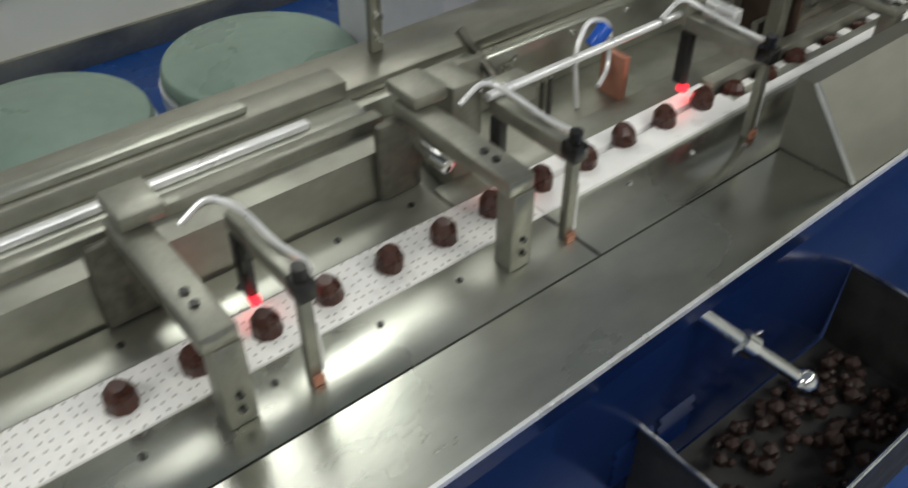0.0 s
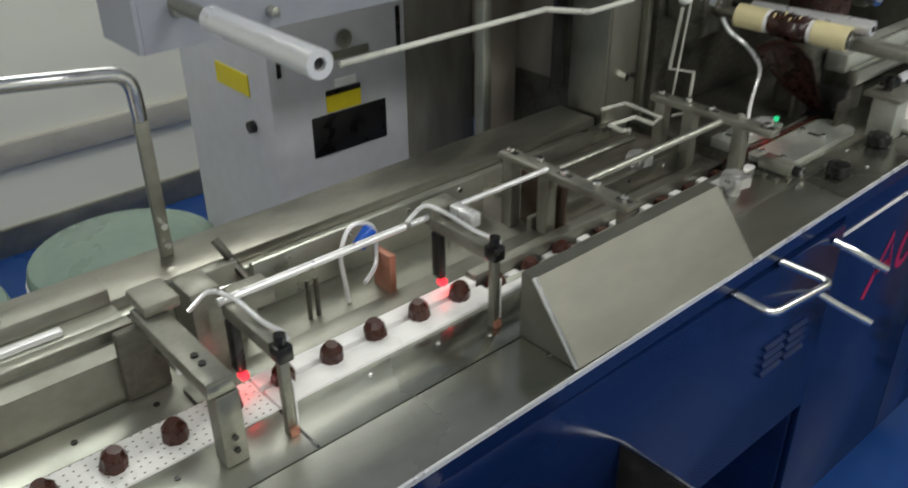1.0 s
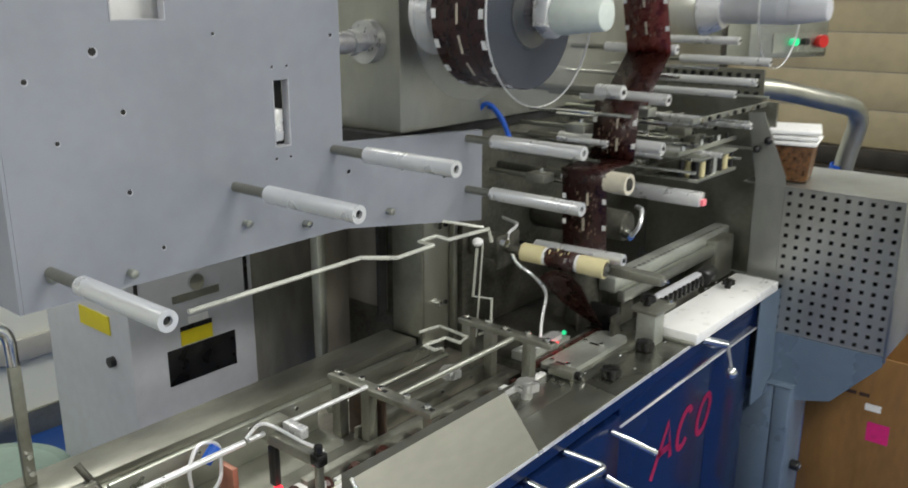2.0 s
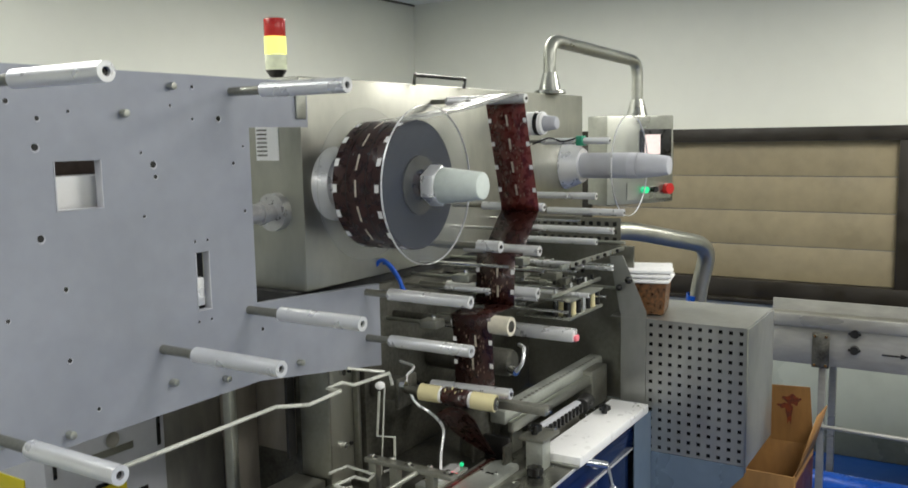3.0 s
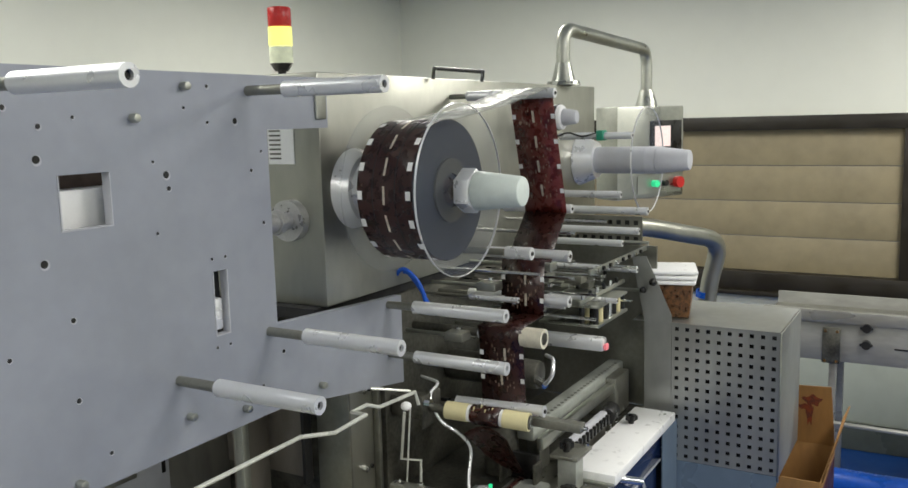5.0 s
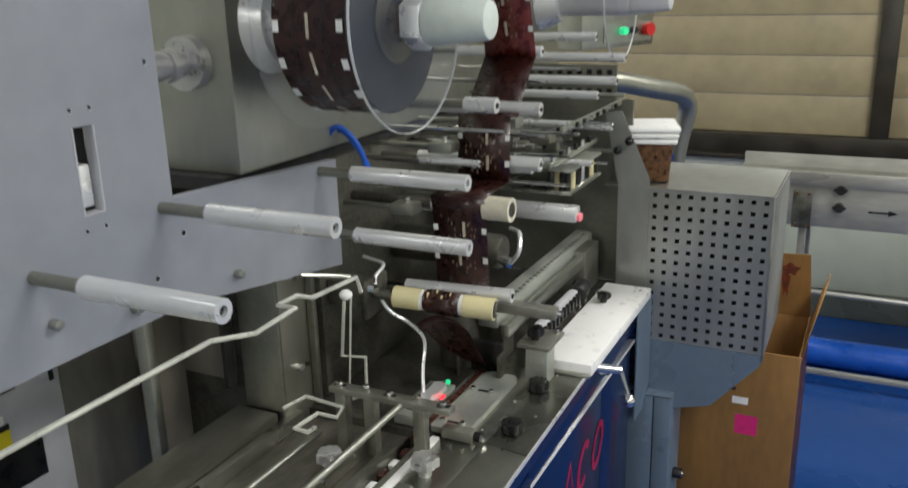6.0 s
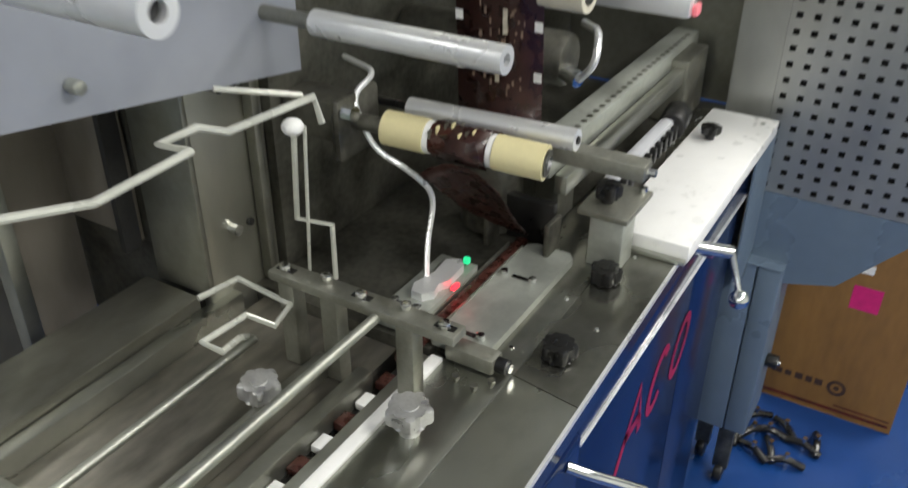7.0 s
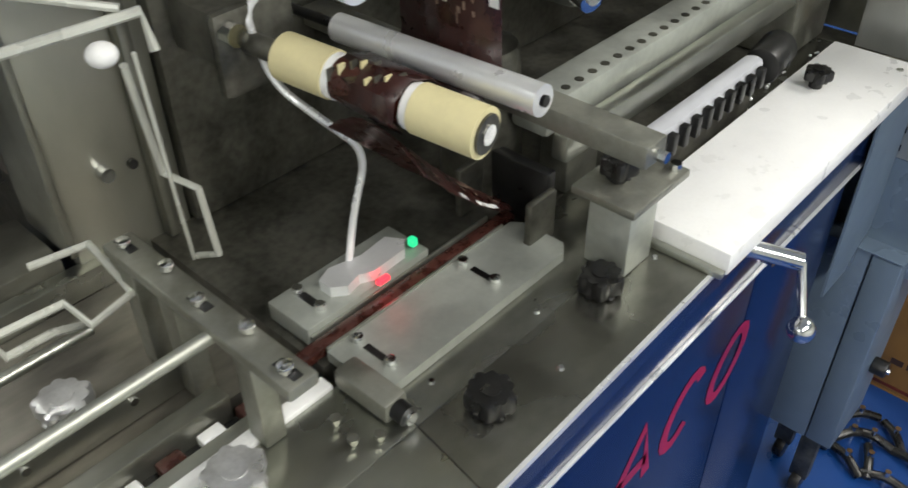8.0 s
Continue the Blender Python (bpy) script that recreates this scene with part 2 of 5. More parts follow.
# ---- wrapping machine: deck and base ----
XL, XR = -0.55, 2.90          # deck ends
rng = random.Random(4)
table = thing("infeed_table", (1.2, 0.7, DK), "stainless steel deck of a wrapping machine, smeared and scratched", "machine table")
def edge(x):
    return 0.363 + 0.016 * (x - 1.05)
part("deck_plate", prism(B(), [(XL, edge(XL)), (1.05, edge(1.05)), (1.05, 0.4735), (XL, 0.4735)], "z", DK - 0.03, DK), DECK, table)
part("deck_plate", prism(B(), [(1.0505, edge(1.05)), (1.8345, edge(1.83)), (1.8495, 0.4757), (1.0505, 0.4757)], "z", DK - 0.03, DK), DECK, table)
part("deck_plate", prism(B(), [(1.8355, edge(1.835) - 0.001), (XR, edge(XR)), (XR, 0.4757), (1.8505, 0.4757)], "z", DK - 0.03, DK + 0.0005), DECK_DARK, table, "darker brown-grey deck plate")
part("inner_deck", box(B(), (XL, 0.4765, DK - 0.03), (1.8505, 0.572, DK), 0.001), DECK, table)
part("inner_deck", box(B(), (1.8515, 0.4765, DK - 0.03), (XR, 0.60, DK), 0.001), DECK_DARK, table)
part("trough_bed", box(B(), (0.62, 0.655, DK - 0.06), (1.30, 0.904, DK - 0.02)), STEEL_DULL, table)
part("trough_bed", box(B(), (1.3005, 0.655, DK - 0.06), (1.84, 0.904, DK - 0.0205)), TROUGH, table)
part("side_strip", box(B(), (XL, 0.656, DK - 0.06), (0.618, 0.724, DK), 0.001), STEEL, table)
part("side_strip", box(B(), (0.622, 0.656, DK - 0.018), (1.30, 0.70, DK), 0.001), STEEL_DULL, table)
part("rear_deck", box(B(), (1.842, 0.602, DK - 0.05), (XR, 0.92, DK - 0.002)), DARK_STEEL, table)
part("rear_rim", box(B(), (XL, 0.93, DK - 0.06), (1.74, 1.04, DK + 0.03), 0.004), RIM, table)
part("rim_strip", box(B(), (XL, 0.905, DK - 0.06), (1.80, 0.928, DK + 0.012), 0.003), STEEL, table)
part("front_lip", prism(B(), [(XL, edge(XL) - 0.005), (XR, edge(XR) - 0.005), (XR, edge(XR) - 0.0002), (XL, edge(XL) - 0.0002)], "z", DK - 0.006, DK + 0.0015), ALU, table)
part("deck_skirt", prism(B(), [(XL, edge(XL) - 0.004), (XR, edge(XR) - 0.004), (XR, edge(XR) - 0.0002), (XL, edge(XL) - 0.0002)], "z", DK - 0.034, DK - 0.0065), BLUE, table, "dark blue enamelled front edge")
part("side_guide", prism(B(), [(0.725, DK - 0.05), (0.735, 0.985), (0.77, 0.99), (0.77, DK - 0.05)], "x", XL, 0.60), STEEL_DULL, table)
part("guide_bar", box(B(), (XL, 0.7705, 0.93), (0.60, 0.795, 1.005), 0.004), CAST, table)
part("guide_bar", box(B(), (XL, 0.80, DK - 0.05), (0.60, 0.85, 0.995), 0.004), STEEL, table)
part("guide_bar", box(B(), (XL, 0.852, DK - 0.05), (0.60, 0.90, 1.018), 0.004), STEEL_DULL, table)
part("guide_rib", box(B(), (XL, 0.815, 0.9955), (0.52, 0.83, 1.004), 0.002), ALU, table)
part("guide_rib", box(B(), (0.10, 0.862, 1.0185), (0.46, 0.885, 1.028), 0.002), STEEL, table)
for x in (0.05, 0.20, 0.34, 0.47, 0.58):
    part("screw", cyl(B(), (x, 0.69, DK), (x, 0.69, DK + 0.002), 0.0045, seg=10), BLACK, table)
    part("screw", cyl(B(), (x - 0.04, 0.545, DK), (x - 0.04, 0.545, DK + 0.002), 0.004, seg=10), BLACK, table)
for x, y in ((0.83, 0.55), (0.95, 0.545), (1.02, 0.51), (1.90, 0.505), (2.05, 0.49), (2.0, 0.42), (2.214, 0.444), (1.985, 0.545)):
    part("screw", cyl(B(), (x, y, DK), (x, y, DK + 0.003), 0.0045, 0.003, 10), CHROME, table)
part("seam", box(B(), (0.695, 0.4765, DK), (0.699, 0.571, DK + 0.0008)), BLACK, table)

body = thing("machine_base", (1.2, 0.7, FZ), "dark blue enamelled base of the wrapping machine", "machine")
ibody = part("infeed_body", box(B(), (XL, 0.375, 0.40), (1.86, 1.0, DK - 0.061), 0.006), BLUE, body)
part("fascia", box(B(), (1.866, 0.3835, 0.8245), (XR - 0.06, 0.41, DK - 0.035), 0.001), BLUE, body)
part("cabinet_body", box(B(), (1.866, 0.401, FZ + 0.08), (XR - 0.2, 0.95, 0.834), 0.006), BLUE, body)
door1 = part("door", box(B(), (1.875, 0.385, FZ + 0.12), (2.40, 0.4005, 0.8185), 0.003), BLUE, body)
part("door", box(B(), (2.404, 0.385, FZ + 0.12), (2.69, 0.4005, 0.8185), 0.003), BLUE, body)
part("door_trim", box(B(), (1.872, 0.3795, 0.8195), (XR - 0.06, 0.388, 0.8235), 0.0008), ALU, body, "thin bright trim line")
part("plinth", box(B(), (1.9, 0.45, FZ), (XR - 0.25, 0.9, FZ + 0.08)), BLACK, body)
for x in (-0.3, 0.6, 1.5):
    for y in (0.48, 0.91):
        part("leg", box(B(), (x - 0.03, y - 0.03, FZ), (x + 0.03, y + 0.03, 0.40), 0.004), STEEL_DULL, body)
for x0, z0 in ((0.66, 0.60), (1.62, 0.60)):
    for i in range(2):
        for k in range(4):
            z = z0 + k * 0.021
            part("louvre", prism(B(), [(0.376, z), (0.369, z + 0.004), (0.376, z + 0.012)], "x", x0 + i * 0.085, x0 + i * 0.085 + 0.07), BLUE, ibody)
STROKE = material("magenta_script_paint", (0.33, 0.006, 0.06), 0.5)
def stroke(pts):
    """A painted ribbon along the points (x, z) on the door."""
    r, P = B(), [Vector((x, 0.3842, z)) for x, z in pts]
    rows = []
    for i, p in enumerate(P):
        d = (P[min(i + 1, len(P) - 1)] - P[max(i - 1, 0)]).normalized()
        n = Vector((-d.z, 0, d.x)) * 0.0105
        rows.append((r.verts.new(p - n), r.verts.new(p + n)))
    for p, q in zip(rows, rows[1:]):
        r.faces.new((p[0], q[0], q[1], p[1]))
    part("painted_mark", r, STROKE, door1)
def oval(cx, cz, w, h, a0, a1):
    return [(cx + w * math.cos(radians(a)) + 0.35 * h * math.sin(radians(a)), cz + h * math.sin(radians(a))) for a in range(a0, a1 + 1, 20)]
stroke([(2.06, 0.585), (2.15, 0.725), (2.17, 0.61)])
stroke([(2.095, 0.645), (2.165, 0.648)])
stroke(oval(2.25, 0.665, 0.036, 0.054, 40, 320))
stroke(oval(2.375, 0.66, 0.036, 0.054, 0, 360))


def handle(pts, r, label, cat="handle"):
    return solo("pull_handle", pipe(B(), pts, r, 12, 0.02), CHROME, label, cat)


handle([(1.462, 0.376, 0.868), (1.475, 0.305, 0.853), (1.655, 0.295, 0.843), (1.608, 0.376, 0.872)], 0.0075, "bent chrome pull handle on the blue panel")
handle([(1.815, 0.376, 0.835), (1.83, 0.345, 0.822), (1.876, 0.286, 0.784)], 0.008, "short chrome handle peg on the blue panel")
handle([(1.80, 0.376, 0.72), (1.82, 0.345, 0.70), (1.87, 0.288, 0.66)], 0.008, "short chrome handle peg on the blue panel")
rod = thing("clamp_rod", (0.77, 0.376, 0.86), "chrome clamping rod with a ball end and wing collar", "lever")
part("rod", cyl(B(), (0.77, 0.378, 0.86), (0.855, 0.27, 0.775), 0.009, seg=14), CHROME, rod)
part("ball", ball(B(), (0.862, 0.262, 0.768), 0.017), CHROME, rod)
part("wing_collar", box(cyl(B(), (0.808, 0.33, 0.822), (0.818, 0.318, 0.812), 0.016, seg=14), (0.785, 0.322, 0.812), (0.842, 0.328, 0.822), 0.002), CHROME, rod)
# reject tray
tr = thing("reject_tray", (0.95, 0.27, 0.45), "black steel tray with bright rim holding chocolate waste", "tray")
TX0, TX1, TY0, TY1, TZ = 0.70, 1.19, 0.155, 0.374, 0.695
part("floor", box(B(), (TX0, TY0, TZ - 0.17), (TX1, TY1, TZ - 0.16)), RUBBER, tr)
for lo, hi in (((TX0, TY0, TZ - 0.159), (TX0 + 0.003, TY1, TZ)), ((TX1 - 0.003, TY0, TZ - 0.159), (TX1, TY1, TZ)), ((TX0 + 0.0035, TY0, TZ - 0.159), (TX1 - 0.0035, TY0 + 0.003, TZ))):
    part("wall", box(B(), lo, hi), RUBBER, tr)
part("rim", pipe(B(), [(TX0, TY1, TZ + 0.003), (TX0, TY0, TZ + 0.003), (TX1, TY0, TZ + 0.003), (TX1, TY1, TZ + 0.003)], 0.0035, 8), CHROME, tr)
cr = B()
for i in range(150):
    bmesh.ops.create_icosphere(cr, subdivisions=1, radius=rng.uniform(0.006, 0.016),
                               matrix=Matrix.Translation((rng.uniform(TX0 + 0.03, TX1 - 0.03), rng.uniform(TY0 + 0.03, TY1 - 0.03), TZ - 0.155 + rng.uniform(0, 0.03))))
# Chocolate in a darker tone that holds the shade deep in the tray.
WASTE = material("shaded_chocolate_crumb", (0.022, 0.008, 0.005), 0.65, 0.0, 0.3, 60, 0.2, 90)
solo("chocolate_waste", cr, WASTE, "loose broken chocolate pieces lying in the tray", "chocolate", kind="stuff")

# sloping cover
COVERM = material("worn_grey_sheet_steel", (0.23, 0.23, 0.20), 0.5, 0.85, 0.06, 7, 0.06, 140, (0.4, 1, 1), rvar=0.08)
cover = thing("sloping_cover", (1.27, 0.42, DK), "plain sloping stainless steel cover plate on the deck", "cover")
part("plate", prism(B(), [(0.366, DK + 0.001), (0.48, DK + 0.001), (0.48, DK + 0.11), (0.455, DK + 0.11)], "x", 1.053, 1.497), COVERM, cover)
part("edge", pipe(B(), [(1.052, 0.366, DK + 0.004), (1.052, 0.455, DK + 0.112)], 0.004, 8), CHROME, cover)

# white channel
BELT = material("perforated_white_belt", (0.80, 0.80, 0.78), 0.42, 0.0, 0.04, 30, 0.04, 200)
nt = BELT.node_tree
vo = nt.nodes.new("ShaderNodeTexVoronoi")
vo.inputs["Scale"].default_value, vo.inputs["Randomness"].default_value = 80, 0.35
nt.links.new(nt.nodes["Mapping"].outputs[0], vo.inputs["Vector"])
vo.voronoi_dimensions = "2D"
lt = nt.nodes.new("ShaderNodeMath")
lt.operation = "LESS_THAN"
lt.inputs[1].default_value = 0.13
nt.links.new(vo.outputs["Distance"], lt.inputs[0])
dot = nt.nodes.new("ShaderNodeMix")
dot.data_type = "RGBA"
dot.inputs[7].default_value = (0.22, 0.20, 0.18, 1)
bs = nt.nodes["Principled BSDF"]
nt.links.new(bs.inputs["Base Color"].links[0].from_socket, dot.inputs[6])
nt.links.new(lt.outputs[0], dot.inputs[0])
nt.links.new(dot.outputs[2], bs.inputs["Base Color"])
ch = thing("product_channel", (1.0, 0.61, DK), "white plastic product channel with a dark chain slot", "conveyor")
part("front_rail", box(B(), (0.70, 0.573, DK - 0.03), (1.10, 0.617, DK + 0.004), 0.002), WHITE, ch)
part("front_rail", box(B(), (1.101, 0.573, DK - 0.03), (1.83, 0.591, DK + 0.004), 0.002), WHITE, ch)
part("inner_rail", box(B(), (1.101, 0.5915, DK - 0.03), (1.83, 0.611, DK - 0.002), 0.002), STEEL, ch)
part("back_rail", box(B(), (0.70, 0.627, DK - 0.03), (1.10, 0.655, DK + 0.004), 0.002), WHITE, ch)
part("back_rail", box(B(), (1.102, 0.632, DK - 0.03), (1.75, 0.655, DK + 0.012), 0.003), STEEL_DULL, ch)
part("slot", box(B(), (0.70, 0.6175, DK - 0.035), (1.10, 0.6265, DK - 0.012)), BLACK, ch)
part("slot", box(B(), (1.101, 0.6115, DK - 0.035), (1.84, 0.6315, DK - 0.02)), BLACK, ch)
part("belt", box(B(), (XL, 0.573, DK - 0.02), (0.698, 0.654, DK + 0.002), 0.002), BELT, ch, "white belt dotted with small holes")
STROKE_DARK = material("brown_film_sleeve", (0.06, 0.02, 0.015), 0.3, 0.0, 0.3, 60)
for i in range(15):
    x = 1.12 + i * 0.045
    part("pusher", box(B(), (x, 0.6125, DK - 0.0195), (x + 0.026, 0.6305, DK - 0.006 - 0.002 * (i % 2)), 0.002), WHITE if i % 2 else STROKE_DARK, ch)

# chocolates on the channel
cb = B()
cyl(cb, (0, 0, 0), (0, 0, 0.017), 0.0175, 0.0162, 9)
cyl(cb, (0, 0, 0.0168), (0, 0, 0.0265), 0.016, 0.0095, 9)
first = solo("chocolate", cb, CHOC, "small dark brown faceted chocolate on the white channel", "chocolate", "row of chocolates")
first.location = (0.17, 0.613, DK + 0.003)
for i in range(1, 23):
    x = 0.17 + 0.08 * i
    if x > 1.36:
        break
    copy_thing(first, pose(x, 0.613 + rng.uniform(-0.004, 0.004), DK + (0.003 if x < 0.7 else 0.005 if x < 1.1 else -0.014), rng.uniform(-9, 9), rng.uniform(-9, 9), rng.uniform(0, 90)))

# ---- guides over the channel ----
def guide_bridge(x):
    t = thing("guide_bridge", (x, 0.53, DK), "grey alloy clamp bridge over the white channel", "bracket", "clamp bridges")
    leg = part("front_leg", box(B(), (x - 0.018, 0.517, DK), (x + 0.014, 0.547, 1.03), 0.004), CAST, t)
    part("beam", box(B(), (x - 0.026, 0.5175, 1.0305), (x + 0.012, 0.73, 1.052), 0.004), CAST, t)
    part("back_pad", box(B(), (x - 0.055, 0.716, DK), (x + 0.008, 0.731, 1.03), 0.006), DARK_STEEL, t)
    part("upper_block", box(B(), (x - 0.02, 0.69, 1.0525), (x + 0.03, 0.75, 1.07), 0.004), CAST, t)
    part("clamp_screw", cyl(B(), (x + 0.002, 0.716, 0.985), (x + 0.002, 0.655, 0.985), 0.010, seg=16, bev=0.002), CHROME, t)
    for z in (0.945, 0.965):
        part("bolt", cyl(B(), (x - 0.002, 0.5175, z), (x - 0.002, 0.513, z), 0.004, seg=8), BLACK, leg)
    for y in (0.56, 0.58):
        part("bolt", cyl(B(), (x - 0.008, y, 1.052), (x - 0.008, y, 1.055), 0.005, seg=8), BLACK, t)


guide_bridge(0.61)
guide_bridge(0.255)


PEACH = material("copper_pink_plate", (0.48, 0.22, 0.15), 0.45, 0.4, 0.1)


def sensor_bridge(x, label):
    t = thing("sensor_bridge", (x, 0.53, DK), label, "sensor", "photo sensors over the channel")
    part("post", box(B(), (x - 0.007, 0.519, DK), (x + 0.007, 0.531, 1.052), 0.002), CAST, t)
    part("reflector_strip", box(B(), (x + 0.0075, 0.5195, DK + 0.012), (x + 0.010, 0.5305, 1.0)), WHITE, t)
    part("arm", box(B(), (x - 0.006, 0.5315, 1.030), (x + 0.010, 0.665, 1.052), 0.002), CAST, t)
    part("clamp", box(B(), (x - 0.010, 0.514, 1.035), (x + 0.012, 0.538, 1.058), 0.003), BLACK, t)
    part("foot_light", box(B(), (x - 0.006, 0.5135, DK + 0.001), (x + 0.006, 0.5185, DK + 0.012)), PEACH, t)
    part("clamp_screw", cyl(B(), (x + 0.001, 0.526, 1.058), (x + 0.001, 0.526, 1.072), 0.008, seg=12), BLACK, t)
    part("sensor_body", box(B(), (x - 0.008, 0.640, DK + 0.028), (x + 0.006, 0.660, 1.029), 0.003), BLACK, t)
    part("lens", box(B(), (x - 0.006, 0.636, DK + 0.016), (x + 0.006, 0.652, DK + 0.0275), 0.003), LED_R, t, "glowing red light spot")
    part("cable", pipe(B(), [(x - 0.05, 0.665, 1.058), (x - 0.02, 0.66, 1.082), (x + 0.004, 0.64, 1.066), (x + 0.008, 0.58, 1.058), (x + 0.022, 0.55, 1.05), (x + 0.012, 0.528, 1.058)], 0.0035, 8, 0.02), ALU, t)
    return t


sensor_bridge(0.687, "photo sensor on an alloy bracket spanning the channel")
sensor_bridge(1.042, "photo sensor on an alloy bracket spanning the channel")
sensor_bridge(0.335, "photo sensor on an alloy bracket spanning the channel")
for x in (0.685, 1.04, 0.333):
    d = bpy.data.lights.new("sensor_beam", "POINT")
    d.energy, d.color, d.shadow_soft_size = 0.016, (1.0, 0.04, 0.05), 0.006
    new("sensor_beam", d).location = (x - 0.001, 0.632, DK + 0.018)
solo("guide_rod", cyl(B(), (0.675, 0.66, 1.056), (0.99, 0.668, 1.05), 0.006, seg=12), ALU, "slim steel guide rod above the channel", "guide rod", "guide rods")
solo("guide_rod", cyl(B(), (1.0, 0.668, 1.05), (1.30, 0.668, 1.048), 0.005, seg=12), ALU, "slim steel guide rod above the channel", "guide rod", "guide rods")
solo("guide_rod", cyl(B(), (1.32, 0.612, 1.034), (1.755, 0.612, 1.034), 0.007, seg=12), STEEL, "slim steel guide rod above the channel", "guide rod", "guide rods")
solo("guide_rod", cyl(B(), (1.30, 0.79, 0.955), (1.70, 0.79, 0.955), 0.0065, seg=12), STEEL, "slim steel guide rod above the trough", "guide rod", "guide rods")


def guide_strip(x0, x1, y, z1, mat, label):
    t = thing("guide_strip", ((x0 + x1) / 2, y, DK - 0.02), label, "guide rail")
    part("strip", box(B(), (x0, y - 0.006, DK - 0.02), (x1, y + 0.006, z1), 0.002), mat, t)
    for k in range(4):
        x = x0 + (x1 - x0) * (k + 0.5) / 4
        part("screw", cyl(B(), (x, y - 0.006, z1 - 0.013), (x, y - 0.0095, z1 - 0.013), 0.0045, seg=8), CHROME, t)


guide_strip(0.81, 1.30, 0.831, 0.985, STEEL, "bright steel strip standing along the trough")
guide_strip(1.301, 1.74, 0.706, DK + 0.02, STEEL_DULL, "low steel strip along the trough")
cl = thing("clamp_block", (0.72, 0.74, DK - 0.02), "grey clamp block with screws behind the channel", "bracket")
part("block", box(B(), (0.655, 0.70, DK - 0.02), (0.70, 0.76, 1.055), 0.004), CAST, cl)
part("plate", box(B(), (0.66, 0.765, DK - 0.02), (0.76, 0.785, 1.04), 0.004), STEEL_DULL, cl)
part("lever", pipe(B(), [(0.755, 0.775, 1.04), (0.745, 0.80, 1.065), (0.77, 0.745, 1.0)], 0.007, 8), DARK_STEEL, cl)
part("screw", cyl(B(), (0.70, 0.72, 1.03), (0.735, 0.715, 1.03), 0.008, seg=12), CHROME, cl)
part("bracket", box(B(), (0.701, 0.662, 1.02), (0.76, 0.70, 1.05), 0.003), CAST, cl)
solo("copper_plate", box(B(), (0.995, 0.718, DK - 0.02), (1.008, 0.765, 0.972), 0.002), PEACH, "pinkish copper plate standing in the trough", "plate")
hose = thing("air_fitting", (0.97, 0.76, DK - 0.02), "blue air fitting with a grey looped hose", "hose")
BLUE_P = material("blue_plastic", (0.01, 0.10, 0.55), 0.35)
part("fitting", cyl(B(), (0.965, 0.76, 0.985), (0.99, 0.758, 1.012), 0.012, seg=14, bev=0.002), BLUE_P, hose)
part("hose", pipe(B(), [(0.93, 0.745, DK - 0.018), (0.925, 0.755, 0.99), (0.955, 0.765, 1.03), (1.0, 0.76, 1.015), (0.985, 0.74, 0.95), (0.95, 0.725, 0.94)], 0.004, 8, 0.03), ALU, hose)
for x in (0.86, 0.875):
    solo("peg", cyl(B(), (x, 0.75, DK - 0.02), (x, 0.75, 0.97), 0.004, seg=8), DARK_STEEL, "thin dark steel peg in the trough", "peg", "trough pegs")
cl2 = thing("rod_clamp", (1.06, 0.675, 1.03), "small grey clamp on the guide rod", "bracket")
part("block", box(B(), (1.035, 0.655, 1.035), (1.085, 0.685, 1.07), 0.003), CAST, cl2)
part("connector", box(B(), (1.065, 0.60, 1.045), (1.085, 0.652, 1.068), 0.003), ALU, cl2)


def cross_bridge(x, legs, y0, y1, z, label):
    t = thing("cross_bridge", (x, y0, DK), label, "bracket", "cross bridges")
    b = B()
    box(b, (x - 0.016, y0, z - 0.014), (x + 0.016, y1, z), 0.003)
    beam = part("beam", b, CAST, t)
    for y, z0 in legs:
        part("leg", box(B(), (x - 0.012, y - 0.013, z0), (x + 0.012, y + 0.013, z - 0.0145), 0.002), CAST, t)
    n = 5
    for i in range(n):
        y = y0 + 0.02 + (y1 - y0 - 0.04) * i / (n - 1)
        if i % 2 == 0:
            part("slot", box(B(), (x - 0.005, y - 0.014, z), (x + 0.005, y + 0.014, z + 0.001)), BLACK, beam)
        part("bolt", cyl(B(), (x + (0.006 if i % 2 else -0.002), y, z + 0.0012), (x + (0.006 if i % 2 else -0.002), y, z + 0.009), 0.0075, seg=8, bev=0.001), CHROME, beam)
    return t


cross_bridge(1.75, ((0.573, DK), (0.69, DK - 0.02), (0.76, DK - 0.02)), 0.50, 0.785, 1.046, "grey alloy bridge with slots and bolts over the channel")
cross_bridge(1.312, ((0.50, DK), (0.675, DK), (0.765, DK - 0.02)), 0.487, 0.785, 1.046, "grey alloy bridge with slots and bolts over the channel")
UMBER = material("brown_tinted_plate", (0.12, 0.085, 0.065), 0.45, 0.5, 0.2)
solo("partition_plate", box(B(), (1.335, 0.652, DK - 0.019), (1.341, 0.762, 1.005), 0.001), UMBER, "dull brown plate beneath the cross bridge", "plate")
pc = thing("push_cylinder", (1.845, 0.53, DK), "small steel cylinder with bolts beside the channel", "cylinder")
part("barrel", box(B(), (1.83, 0.497, DK + 0.001), (1.86, 0.572, DK + 0.026), 0.005), CAST, pc)
